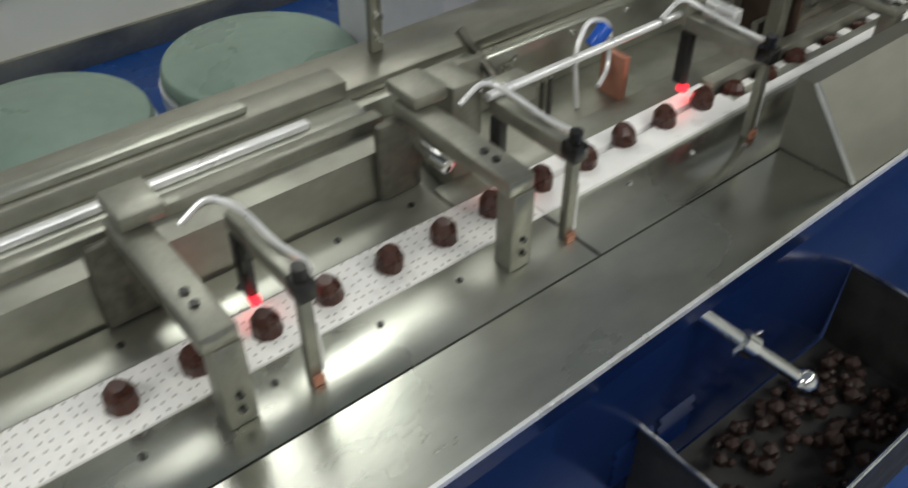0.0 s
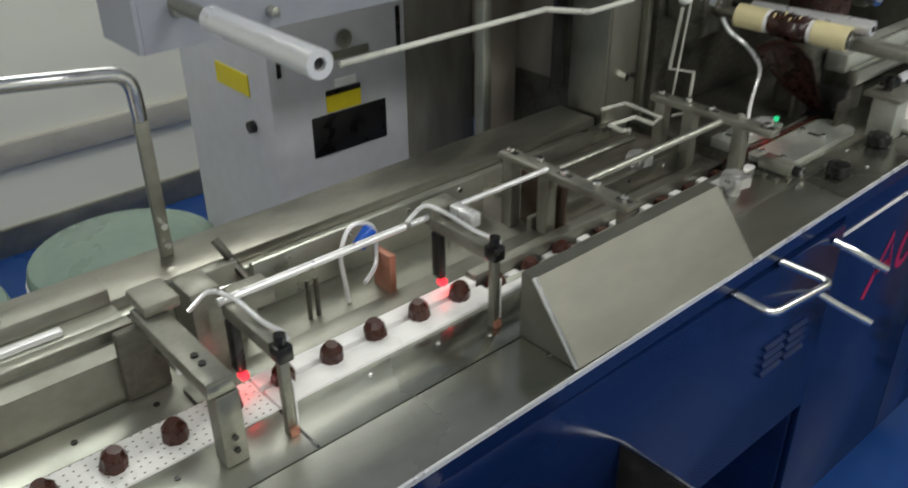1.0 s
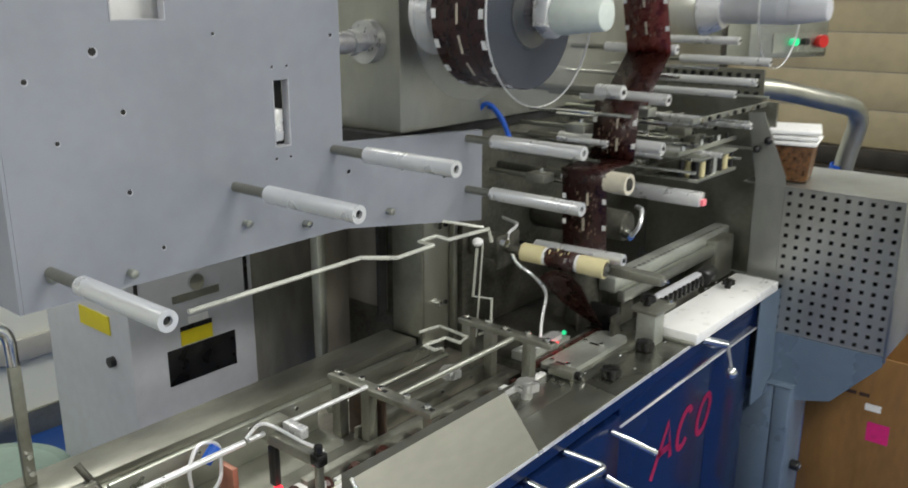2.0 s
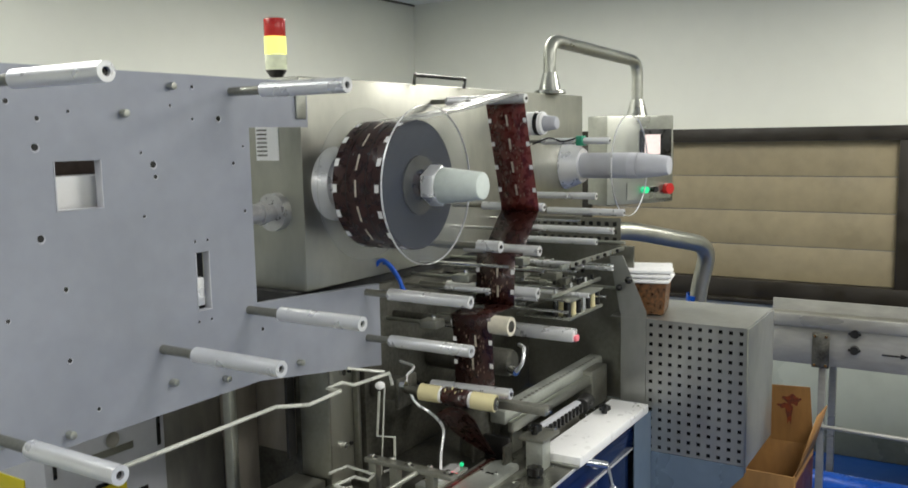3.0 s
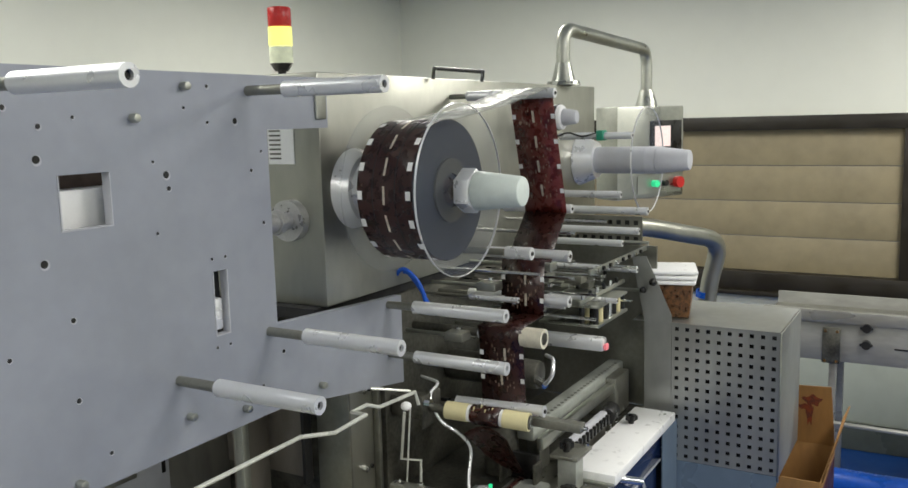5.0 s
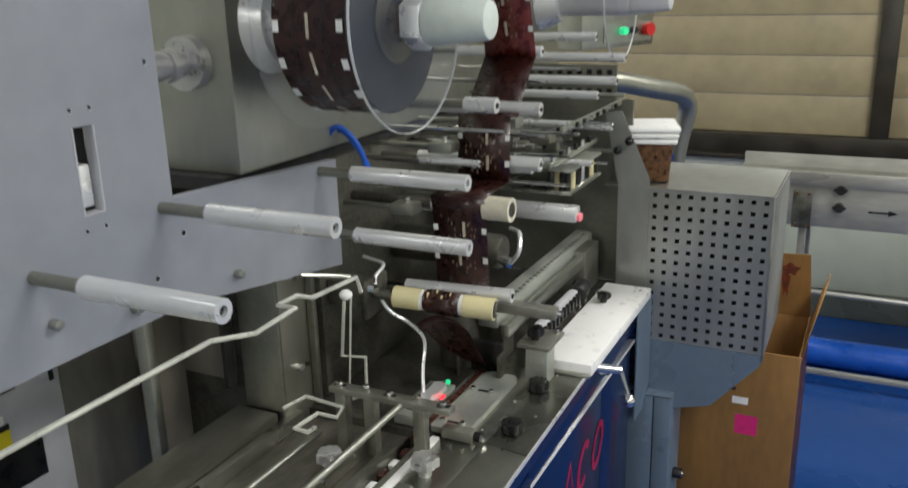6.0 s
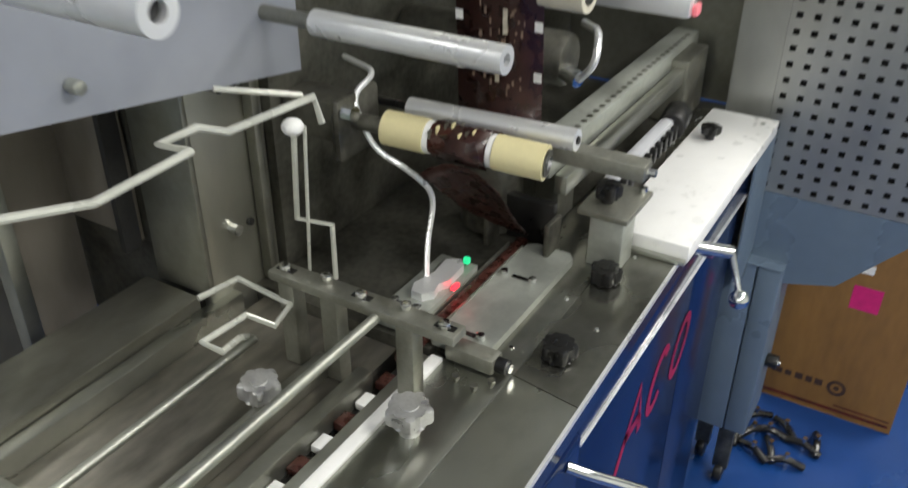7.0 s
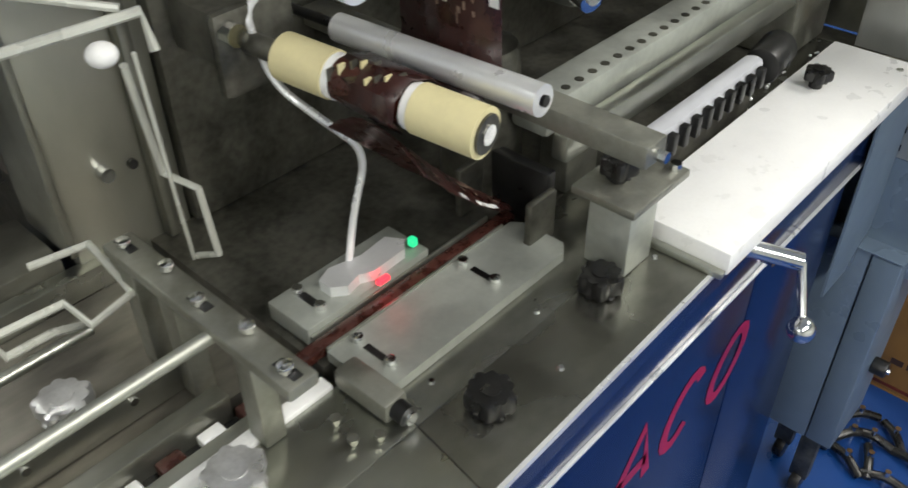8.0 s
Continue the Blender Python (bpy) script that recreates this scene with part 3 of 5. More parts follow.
part("end_cap", cyl(B(), (1.845, 0.497, DK + 0.014), (1.845, 0.482, DK + 0.014), 0.011, seg=14), BLACK, pc)
part("plunger", cyl(B(), (1.845, 0.482, DK + 0.014), (1.845, 0.477, DK + 0.014), 0.007, seg=12), CHROME, pc)
for x, y in ((1.80, 0.535), (1.795, 0.505), (1.815, 0.49)):
    solo("bolt", cyl(cyl(B(), (x, y, DK), (x, y, DK + 0.006), 0.003, seg=8), (x, y, DK + 0.006), (x, y, DK + 0.011), 0.006, seg=6), STEEL_DULL, "bright steel bolt standing on the deck", "bolt", "deck bolts")


CAST_ALU = material("rough_cast_aluminium", (0.55, 0.55, 0.55), 0.4, 0.7, 0.10, 30, 0.1, 120)


def star_knob(x, y, z, r, h, mat, label, group, lobes=5, stem=0.02):
    t = thing("star_knob", (x, y, z), label, "knob", group)
    part("stem", cyl(B(), (x, y, z), (x, y, z + stem), r * 0.45, seg=16), mat, t)
    pts = []
    for i in range(lobes * 8):
        a = 2 * math.pi * i / (lobes * 8)
        k = r * (0.86 + 0.16 * math.cos(a * lobes))
        pts.append((x + k * math.cos(a), y + k * math.sin(a)))
    b = prism(B(), pts, "z", z + stem, z + stem + h)
    es = [e for e in b.edges if abs(e.verts[0].co.z - e.verts[1].co.z) < 1e-6]
    bmesh.ops.bevel(b, geom=es, offset=h * 0.18, segments=2, affect="EDGES", profile=0.5)
    grip = part("grip", b, mat, t)
    part("insert", cyl(B(), (x, y, z + stem + h), (x, y, z + stem + h + 0.0015), r * 0.4, seg=16), mat, grip)
    return t


star_knob(1.914, 0.440, DK, 0.026, 0.024, BLACK, "black star knob on the deck", "black star knobs", stem=0.003)
star_knob(2.124, 0.459, DK, 0.026, 0.024, BLACK, "black star knob on the deck", "black star knobs", stem=0.003)
star_knob(1.69, 0.535, DK, 0.030, 0.022, CAST_ALU, "cast aluminium star knob beside the channel", "aluminium star knobs")
star_knob(1.632, 0.72, DK - 0.02, 0.028, 0.022, CAST_ALU, "cast aluminium star knob in the trough", "aluminium star knobs", stem=0.04)
star_knob(2.668, 0.463, DK + 0.033, 0.021, 0.016, BLACK, "black star knob on the white cover", "black star knobs", stem=0.012)

# ---- folding plates and film former ----
SATIN = material("satin_ground_steel", (0.42, 0.44, 0.40), 0.55, 0.55, 0.08, 12, 0.06, 160)
fp = thing("sealing_plates", (2.0, 0.6, DK), "slotted steel plates either side of the film slot", "plate")
part("front_plate", prism(B(), [(1.85, 0.520), (2.138, 0.520), (2.152, 0.531), (2.152, 0.590), (2.142, 0.6035), (1.85, 0.6035)], "z", DK + 0.001, DK + 0.014), SATIN, fp)
part("back_plate", box(B(), (1.85, 0.632, DK + 0.001), (2.03, 0.698, DK + 0.025), 0.002), SATIN, fp)
part("film_sleeve", box(B(), (1.79, 0.6085, DK), (2.16, 0.6275, DK + 0.014), 0.005), STROKE_DARK, fp)
for y in (0.6055, 0.630):
    part("slot_rail", box(B(), (1.852, y - 0.0015, DK + 0.001), (2.13, y + 0.0015, DK + 0.0165), 0.0005), STEEL, fp)
for x, y in ((1.882, 0.544), (1.882, 0.592), (2.046, 0.546), (2.046, 0.594), (1.882, 0.648), (1.882, 0.686)):
    zp = DK + (0.014 if y < 0.6 else 0.025)
    part("bolt", cyl(B(), (x, y, zp), (x, y, zp + 0.007), 0.0065, seg=8, bev=0.001), CHROME, fp)
for x in (1.882, 2.046):
    part("slot", box(B(), (x - 0.004, 0.552, DK + 0.014), (x + 0.004, 0.58, DK + 0.015)), BLACK, fp)
part("slot", box(B(), (1.877, 0.655, DK + 0.025), (1.887, 0.68, DK + 0.026)), BLACK, fp)
sn = thing("film_sensor", (1.96, 0.65, DK + 0.03), "silver photo sensor with green and red lights", "sensor")
part("body", prism(B(), [(1.90, 0.652), (1.915, 0.640), (1.935, 0.645), (1.95, 0.637), (2.0, 0.640), (2.012, 0.652), (2.0, 0.672), (1.96, 0.668), (1.92, 0.678), (1.90, 0.67)], "z", DK + 0.0255, DK + 0.039), ALU, sn)
part("green_light", box(B(), (2.013, 0.640, DK + 0.030), (2.022, 0.65, DK + 0.041), 0.002), LED_G, sn, "glowing green light")
part("red_light", box(B(), (1.945, 0.624, DK + 0.0262), (1.962, 0.631, DK + 0.033), 0.002), LED_R, sn, "glowing red light")
part("cable", pipe(B(), [(1.945, 0.672, DK + 0.035), (1.968, 0.685, 1.0), (2.0, 0.69, 1.066), (1.955, 0.705, 1.12), (1.94, 0.755, 1.147), (1.94, 0.79, 1.22), (1.99, 0.78, 1.24), (2.02, 0.86, 1.24)], 0.0045, 8, 0.03), ALU, sn)
d = bpy.data.lights.new("sensor_beam", "POINT")
d.energy, d.color, d.shadow_soft_size = 0.006, (1.0, 0.04, 0.05), 0.006
new("sensor_beam", d).location = (1.956, 0.61, DK + 0.05)
blk = thing("support_block", (2.24, 0.5, DK), "steel support block with a dark top plate", "bracket")
part("block", box(B(), (2.158, 0.45, DK + 0.001), (2.212, 0.506, 1.010), 0.002), SATIN, blk)
part("top_plate", box(B(), (2.148, 0.442, 1.0105), (2.262, 0.525, 1.021), 0.002), CAST, blk)
part("bolt", cyl(B(), (2.25, 0.455, 1.021), (2.25, 0.455, 1.030), 0.007, seg=8), CHROME, blk)
star_knob(2.19, 0.492, 1.021, 0.022, 0.022, BLACK, "black star knob on the support block", "black star knobs", stem=0.01)

wc = thing("white_cover", (2.57, 0.41, DK), "white plastic cover plate on the deck", "cover")
part("plate", box(B(), (2.237, 0.364, DK + 0.002), (2.835, 0.505, DK + 0.033), 0.003), WHITE, wc)
part("edge_strip", box(B(), (2.226, 0.366, DK + 0.001), (2.2365, 0.503, DK + 0.010), 0.002), STEEL, wc, "thin steel strip along its end")
for x, y in ((2.27, 0.485), (2.80, 0.39)):
    part("screw", cyl(B(), (x, y, DK + 0.033), (x, y, DK + 0.0345), 0.005, seg=10), STEEL, wc)
ck = thing("hand_crank", (2.33, 0.37, 0.88), "chrome crank handle with a ball grip on the fascia", "crank")
part("shaft", cyl(B(), (2.33, 0.388, 0.90), (2.33, 0.345, 0.90), 0.010, seg=14), CHROME, ck)
part("arm", pipe(B(), [(2.31, 0.376, 0.915), (2.34, 0.318, 0.905)], 0.0115, 12), CHROME, ck)
part("lever", pipe(B(), [(2.34, 0.318, 0.905), (2.299, 0.285, 0.848)], 0.0055, 10), CHROME, ck)
part("ball", ball(B(), (2.299, 0.285, 0.845), 0.017), CHROME, ck)

# film rollers low down
fr = thing("film_roller", (1.96, 0.62, 1.175), "cream foam covered roller with brown film across it", "roller")
FA, FB = Vector((1.945, 0.735, 1.183)), Vector((1.978, 0.505, 1.172))
def along(t):
    return FA.lerp(FB, t)
part("shaft", cyl(B(), along(-0.25), along(1.01), 0.012, seg=16), DARK_STEEL, fr)
part("foam_cover", ring(B(), along(0), along(0.27), 0.0245, 0.012), FOAM, fr)
part("foam_cover", ring(B(), along(0.70), along(1.0), 0.0245, 0.012), FOAM, fr)
part("film_wrap", cyl(B(), along(0.29), along(0.68), 0.0215, seg=28), CHOC, fr)
for t0 in (0.27, 0.66):
    part("tape", ring(B(), along(t0 + 0.002), along(t0 + 0.035), 0.0228, 0.012), WHITE, fr)
part("end_cap", cyl(B(), along(1.0), along(1.012), 0.019, seg=20), DARK_STEEL, fr)
part("end_bolt", cyl(B(), along(1.012), along(1.02), 0.010, seg=12), CHROME, fr)
for k in range(9):
    a = radians(40 + 16 * (k % 5) + rng.uniform(-5, 5))
    c = along(0.33 + 0.036 * k) + Vector((-math.cos(a) * 0.0222, 0, math.sin(a) * 0.0222))
    part("print_streak", box(B(), c - Vector((0.004, 0.0012, 0.006)), c + Vector((0.004, 0.0012, 0.006))), FOAM if k % 2 else STEEL_DULL, fr)
mt = thing("roller_mount", (1.94, 0.80, 1.15), "steel mounting block holding the film rollers", "bracket")
part("block", box(B(), (1.90, 0.782, 1.13), (2.0, 0.80, 1.225), 0.01), DARK_STEEL, mt)
part("arm", box(B(), (1.92, 0.801, 1.15), (1.98, 0.90, 1.21), 0.004), DARK_STEEL, mt)
part("bolt", cyl(B(), (1.915, 0.782, 1.205), (1.915, 0.765, 1.205), 0.012, seg=10), CHROME, mt)
cro = thing("chrome_roller", (2.035, 0.6, 1.18), "bright chrome film roller behind the foam roller", "roller")
part("sleeve", ring(B(), (2.028, 0.75, 1.180), (2.036, 0.488, 1.186), 0.0155, 0.006, 28), ALU, cro)
part("shaft", cyl(B(), (2.03, 0.90, 1.175), (2.04, 0.487, 1.184), 0.0058, seg=12), BLACK, cro)
cbm = thing("cross_bar", (2.12, 0.6, 1.13), "plain grey steel bar across the film path", "bar")
part("bar", box(B(), (2.095, 0.41, 1.115), (2.13, 0.90, 1.14), 0.003), CAST, cbm)
part("bolt", cyl(B(), (2.112, 0.41, 1.127), (2.112, 0.398, 1.127), 0.006, seg=8), CHROME, cbm)
lugb = thing("feed_beam", (2.6, 0.6, 0.92), "long grey feed beam with a pitted top", "beam")
part("beam", box(B(), (2.19, 0.592, 1.03), (2.98, 0.648, 1.075), 0.008), SATIN, lugb)
part("side_rail", box(B(), (2.19, 0.562, 1.01), (2.80, 0.585, 1.045), 0.004), STEEL, lugb)
part("end_block", box(B(), (2.78, 0.555, DK), (2.92, 0.66, 1.06), 0.005), CAST, lugb)
part("foot", box(B(), (2.25, 0.60, DK - 0.002), (2.32, 0.645, 1.03), 0.004), CAST, lugb)
for i in range(26):
    x = 2.24 + i * 0.027
    part("pit", cyl(B(), (x, 0.605, 1.0745), (x, 0.605, 1.0758), 0.006, seg=8), DARK_STEEL, lugb)
lug = thing("lug_chain", (2.43, 0.53, DK), "pale chain of lugs along the sealing station", "chain")
part("carrier", box(B(), (2.30, 0.515, DK + 0.05), (2.60, 0.545, DK + 0.09), 0.012), LIGHT_GREY, lug)
part("stand", box(B(), (2.32, 0.52, DK + 0.001), (2.58, 0.54, DK + 0.05)), DARK_STEEL, lug)
for i in range(10):
    part("lug", box(B(), (2.305 + i * 0.029, 0.503, DK + 0.055), (2.317 + i * 0.029, 0.5145, DK + 0.085), 0.002), BLACK, lug)
part("motor", cyl(B(), (2.62, 0.53, DK + 0.06), (2.70, 0.54, DK + 0.06), 0.028, seg=20, bev=0.004), BLACK, lug)
scr = B()
for i in range(34):
    bmesh.ops.create_icosphere(scr, subdivisions=1, radius=rng.uniform(0.0015, 0.004), matrix=Matrix.Translation((rng.uniform(2.38, 2.85), rng.uniform(0.51, 0.56), DK + 0.003)))
solo("film_scraps", scr, ALU, "pale film crumbs scattered on the deck", "scraps", kind="stuff")
fb = thing("film_former", (2.15, 0.57, DK), "dark folding box gathering the film into a tube", "film former")
part("mouth", box(B(), (2.17, 0.572, DK + 0.001), (2.188, 0.66, 1.0), 0.004), BLACK, fb)
part("side_cheek", box(B(), (2.12, 0.556, DK + 0.001), (2.169, 0.566, 0.99), 0.003), DARK_STEEL, fb)
part("side_cheek", box(B(), (2.12, 0.664, DK + 0.001), (2.169, 0.674, 0.99), 0.003), DARK_STEEL, fb)

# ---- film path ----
# Same film in two tones: FILM holds the lower runs' shadow, FILM_LIT the lit top.
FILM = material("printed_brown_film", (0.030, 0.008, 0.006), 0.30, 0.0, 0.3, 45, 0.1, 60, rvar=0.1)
FILM_LIT = material("lit_red_brown_film", (0.12, 0.020, 0.015), 0.28, 0.0, 0.35, 45, 0.12, 60, rvar=0.1)
FILM2 = material("clear_printed_film", (0.45, 0.46, 0.42), 0.2, 0.0, 0.25, 30, 0.1, 60, alpha=0.55)
PRINT = material("faded_brown_print", (0.26, 0.185, 0.14), 0.4, 0.0, 0.25, 60)
CREAM = material("cream_print", (0.62, 0.56, 0.46), 0.4, 0.0, 0.2, 60)
FY0, FY1 = 0.552, 0.684


def film_run(pts, mat, parent, name="film", ys=None):
    """A web of film over the points (x, z), between FY0 and FY1."""
    b, rows = B(), []
    for x, z in pts:
        y0, y1 = ys or (FY0, FY1)
        rows.append([b.verts.new((x, y, z)) for y in (y0, (y0 + y1) / 2, y1)])
    for p, q in zip(rows, rows[1:]):
        for k in range(2):
            b.faces.new((p[k], p[k + 1], q[k + 1], q[k]))
    o = part(name, b, mat, parent)
    s = o.modifiers.new("thickness", "SOLIDIFY")
    s.thickness = 0.0008
    return o


def film_marks(p, q, n, parent, side=-0.002):
    """White registration marks on both edges and pale print between them."""
    (ax, az), (bx_, bz) = p, q
    d = Vector((bx_ - ax, 0, bz - az))
    L, u = d.length, d.normalized()
    nrm = Vector((-u.z, 0, u.x)) * side / abs(side)
    if nrm.x > 0:
        nrm = -nrm
    for i in range(n):
        c = Vector((ax, 0, az)) + d * ((i + 0.5) / n)
        for y, wy, wl, m in ((FY0 + 0.006, 0.012, 0.014, WHITE), (FY1 - 0.006, 0.012, 0.014, WHITE), (FY0 + 0.062 + rng.uniform(-0.01, 0.01), 0.007, 0.035, CREAM)):
            f = B()
            e = Vector((0, wy / 2, 0))
            f.faces.new([f.verts.new(c + nrm * 0.0022 + Vector((0, y, 0)) + v) for v in (-e - u * wl / 2, e - u * wl / 2, e + u * wl / 2, -e + u * wl / 2)])
            part("print_mark", f, m, parent)
        for k in range(20):
            f = B()
            y, o = rng.uniform(FY0 + 0.02, FY1 - 0.02), rng.uniform(-0.45, 0.45) * L / n
            w, l = rng.uniform(0.0008, 0.0022), rng.uniform(0.0015, 0.006)
            f.faces.new([f.verts.new(c + u * o + nrm * 0.0017 + Vector((0, y + sy * w, 0)) + u * sl * l) for sy, sl in ((-1, -1), (1, -1), (1, 1), (-1, 1))])
            part("print_fleck", f, PRINT, parent)


web = thing("film_web", (2.2, 0.62, 1.5), "brown printed wrapping film running over the rollers", "film")
film_run([(1.72, 1.958), (1.98, 1.99), (2.235, 2.038), (2.255, 2.03)], FILM2, web)
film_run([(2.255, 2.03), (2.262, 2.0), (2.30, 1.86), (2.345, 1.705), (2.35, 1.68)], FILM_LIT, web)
film_marks((2.262, 1.995), (2.343, 1.71), 4, web)
film_run([(2.35, 1.68), (2.27, 1.60), (2.235, 1.55), (2.19, 1.56)], FILM, web)
film_run([(2.19, 1.56), (2.184, 1.47), (2.18, 1.41)], FILM, web)
film_marks((2.188, 1.54), (2.181, 1.42), 2, web)
film_run([(2.18, 1.41), (2.07, 1.405), (2.035, 1.40)], FILM, web)
film_run([(2.035, 1.40), (2.045, 1.36), (2.053, 1.26), (2.056, 1.19), (2.045, 1.168), (2.02, 1.165)], FILM, web)
film_marks((2.045, 1.36), (2.054, 1.22), 2, web)
NARROW = (0.578, 0.662)
film_run([(2.02, 1.165), (1.99, 1.195), (1.962, 1.2035), (1.94, 1.192), (1.936, 1.172), (1.95, 1.153)], FILM, web, ys=NARROW)
def gathered(t, k):
    """A place on the pleated web between the roller and the former; t runs down, k across."""
    w = 0.056 * (1 - t) ** 0.75 + 0.010
    pleat = 0.013 * math.sin(k * 9.5 + 2.0 * t) * min(1, 2.2 * t) * (1 - 0.45 * t)
    droop = -0.030 * k * k * (1 - t) - 0.010 * math.sin(math.pi * t)
    return Vector((1.948 + 0.205 * t - 0.6 * pleat, 0.619 + w * k, 1.152 - 0.205 * t + 0.75 * pleat + droop))


fold, NT, NK = B(), 14, 36
rows = [[fold.verts.new(gathered(i / NT, -1 + 2 * k / NK) + Vector((0, 0, rng.uniform(-0.0012, 0.0012)))) for k in range(NK + 1)] for i in range(NT + 1)]
for p, q in zip(rows, rows[1:]):
    for k in range(NK):
        fold.faces.new((p[k], p[k + 1], q[k + 1], q[k]))
part("gathered_film", fold, FILM, web, "dark film pleated together into the former").modifiers.new("thickness", "SOLIDIFY").thickness = 0.0008
for i in range(80):
    t, k = rng.uniform(0.08, 0.9), rng.choice((-0.93, -0.9, 0.9, 0.93)) if i < 10 else rng.uniform(-0.8, 0.8)
    dt, dk = (0.035, 0.06) if i < 10 else (rng.uniform(0.008, 0.02), rng.uniform(0.03, 0.09))
    f = B()
    f.faces.new([f.verts.new(gathered(t + a * dt, k + b * dk) + Vector((-0.0016, 0, 0.0020))) for a, b in ((-1, -1), (-1, 1), (1, 1), (1, -1))])
    part("print_patch", f, WHITE if i < 10 else PRINT, web)

YB = 0.905


def tower_roller(x, z, y1, r, sleeve, label="slim aluminium film roller on the tower"):
    t = thing("tower_roller", (x, YB, z), label, "roller", "film tower rollers")
    ys = YB + (y1 - YB) * (1 - sleeve)
    part("shaft", cyl(B(), (x, YB, z), (x, ys, z), r * 0.55, seg=12), CAST, t)
    sl = part("sleeve", ring(B(), (x, ys, z), (x, y1, z), r, r * 0.3, 22), ALU, t)
    part("bolt", cyl(B(), (x, ys, z), (x, y1 - 0.003, z), r * 0.34, seg=8), BLACK, sl)


for x, z, y1, r, s in ((2.245, 2.022, 0.54, 0.014, 0.75), (2.866, 1.889, 0.527, 0.012, 0.7), (2.73, 1.70, 0.52, 0.012, 0.75), (2.362, 1.69, 0.54, 0.013, 0.6),
                       (2.88, 1.631, 0.477, 0.0135, 0.7), (2.76, 1.578, 0.468, 0.012, 0.75), (2.66, 1.55, 0.49, 0.011, 0.7), (2.074, 1.60, 0.536, 0.017, 0.2),
                       (2.255, 1.568, 0.503, 0.016, 0.65), (2.81, 1.44, 0.491, 0.011, 0.72), (2.205, 1.449, 0.485, 0.016, 0.75), (2.55, 1.385, 0.47, 0.008, 0.8),
                       (2.12, 1.46, 0.60, 0.008, 0.5), (2.35, 1.40, 0.56, 0.008, 0.5), (2.62, 1.475, 0.52, 0.008, 0.7)):
    tower_roller(x, z, y1, r, s)
IVORY = material("ivory_plastic", (0.66, 0.62, 0.50), 0.5, 0.0, 0.08, 25, 0.06, 150)
nr = thing("nip_roller", (2.06, 0.6, 1.376), "ivory plastic nip roller beside the film", "roller")
part("shaft", cyl(B(), (2.06, YB, 1.376), (2.06, 0.69, 1.376), 0.012, seg=14), DARK_STEEL, nr)
part("sleeve", ring(B(), (2.06, 0.69, 1.376), (2.06, 0.505, 1.376), 0.017, 0.008), ALU, nr)
part("collar", ring(B(), (2.06, 0.56, 1.376), (2.06, 0.497, 1.376), 0.027, 0.0172), IVORY, nr)
part("wheel", cyl(B(), (2.06, 0.504, 1.376), (2.06, 0.496, 1.376), 0.016, seg=18), DARK_STEEL, nr)
PINKL = material("faint_red_light", (0.75, 0.25, 0.28), 0.4, emit=(1.0, 0.1, 0.15), estr=0.25)
fs = thing("web_sensor_bar", (2.43, 0.6, 1.27), "aluminium sensor bar with a red light at its end", "sensor")
part("bar", box(B(), (2.415, 0.468, 1.255), (2.455, 0.75, 1.295), 0.006), ALU, fs)
part("light", box(B(), (2.423, 0.458, 1.258), (2.447, 0.4675, 1.278), 0.004), PINKL, fs, "faint red light")
part("stay", cyl(B(), (2.435, YB, 1.275), (2.435, 0.75, 1.275), 0.012, seg=12), CAST, fs)
pk = thing("pulley_rack", (2.55, 0.6, 1.32), "rack of dark and pale springs between steel plates", "rack")
part("plate", box(B(), (2.47, 0.50, 1.312), (2.74, 0.70, 1.322), 0.002), STEEL, pk)
part("plate", box(B(), (2.47, 0.50, 1.372), (2.74, 0.70, 1.38), 0.002), STEEL, pk)
for i in range(7):
    for y in (0.515, 0.56):
        part("spring", cyl(B(), (2.485 + i * 0.04, y, 1.3225), (2.485 + i * 0.04, y, 1.3715), 0.009, seg=10), FOAM if i % 4 == 1 else CHROME if i % 2 else BLACK, pk)
part("stay", box(B(), (2.55, 0.70, 1.33), (2.65, YB, 1.36)), CAST, pk)
dm = thing("drive_motor", (2.25, 0.62, 1.15), "dark rounded drive motor with a chrome gland", "motor")
part("housing", cyl(B(), (2.26, YB, 1.21), (2.26, 0.60, 1.21), 0.048, 0.042, 24, 0.01), DARK_STEEL, dm)
part("gland", cyl(B(), (2.235, 0.60, 1.20), (2.225, 0.57, 1.195), 0.014, seg=12), CHROME, dm)
part("cable", pipe(B(), [(2.225, 0.57, 1.195), (2.21, 0.54, 1.23), (2.24, 0.55, 1.27), (2.30, 0.60, 1.26)], 0.006, 8, 0.02), ALU, dm)
clutter = ((2.14, 0.70, 1.49), (2.42, 0.66, 1.47), (2.50, 0.72, 1.52), (2.02, 0.74, 1.37), (2.30, 0.74, 1.33), (2.58, 0.62, 1.44), (2.34, 0.62, 1.52), (2.70, 0.64, 1.40))
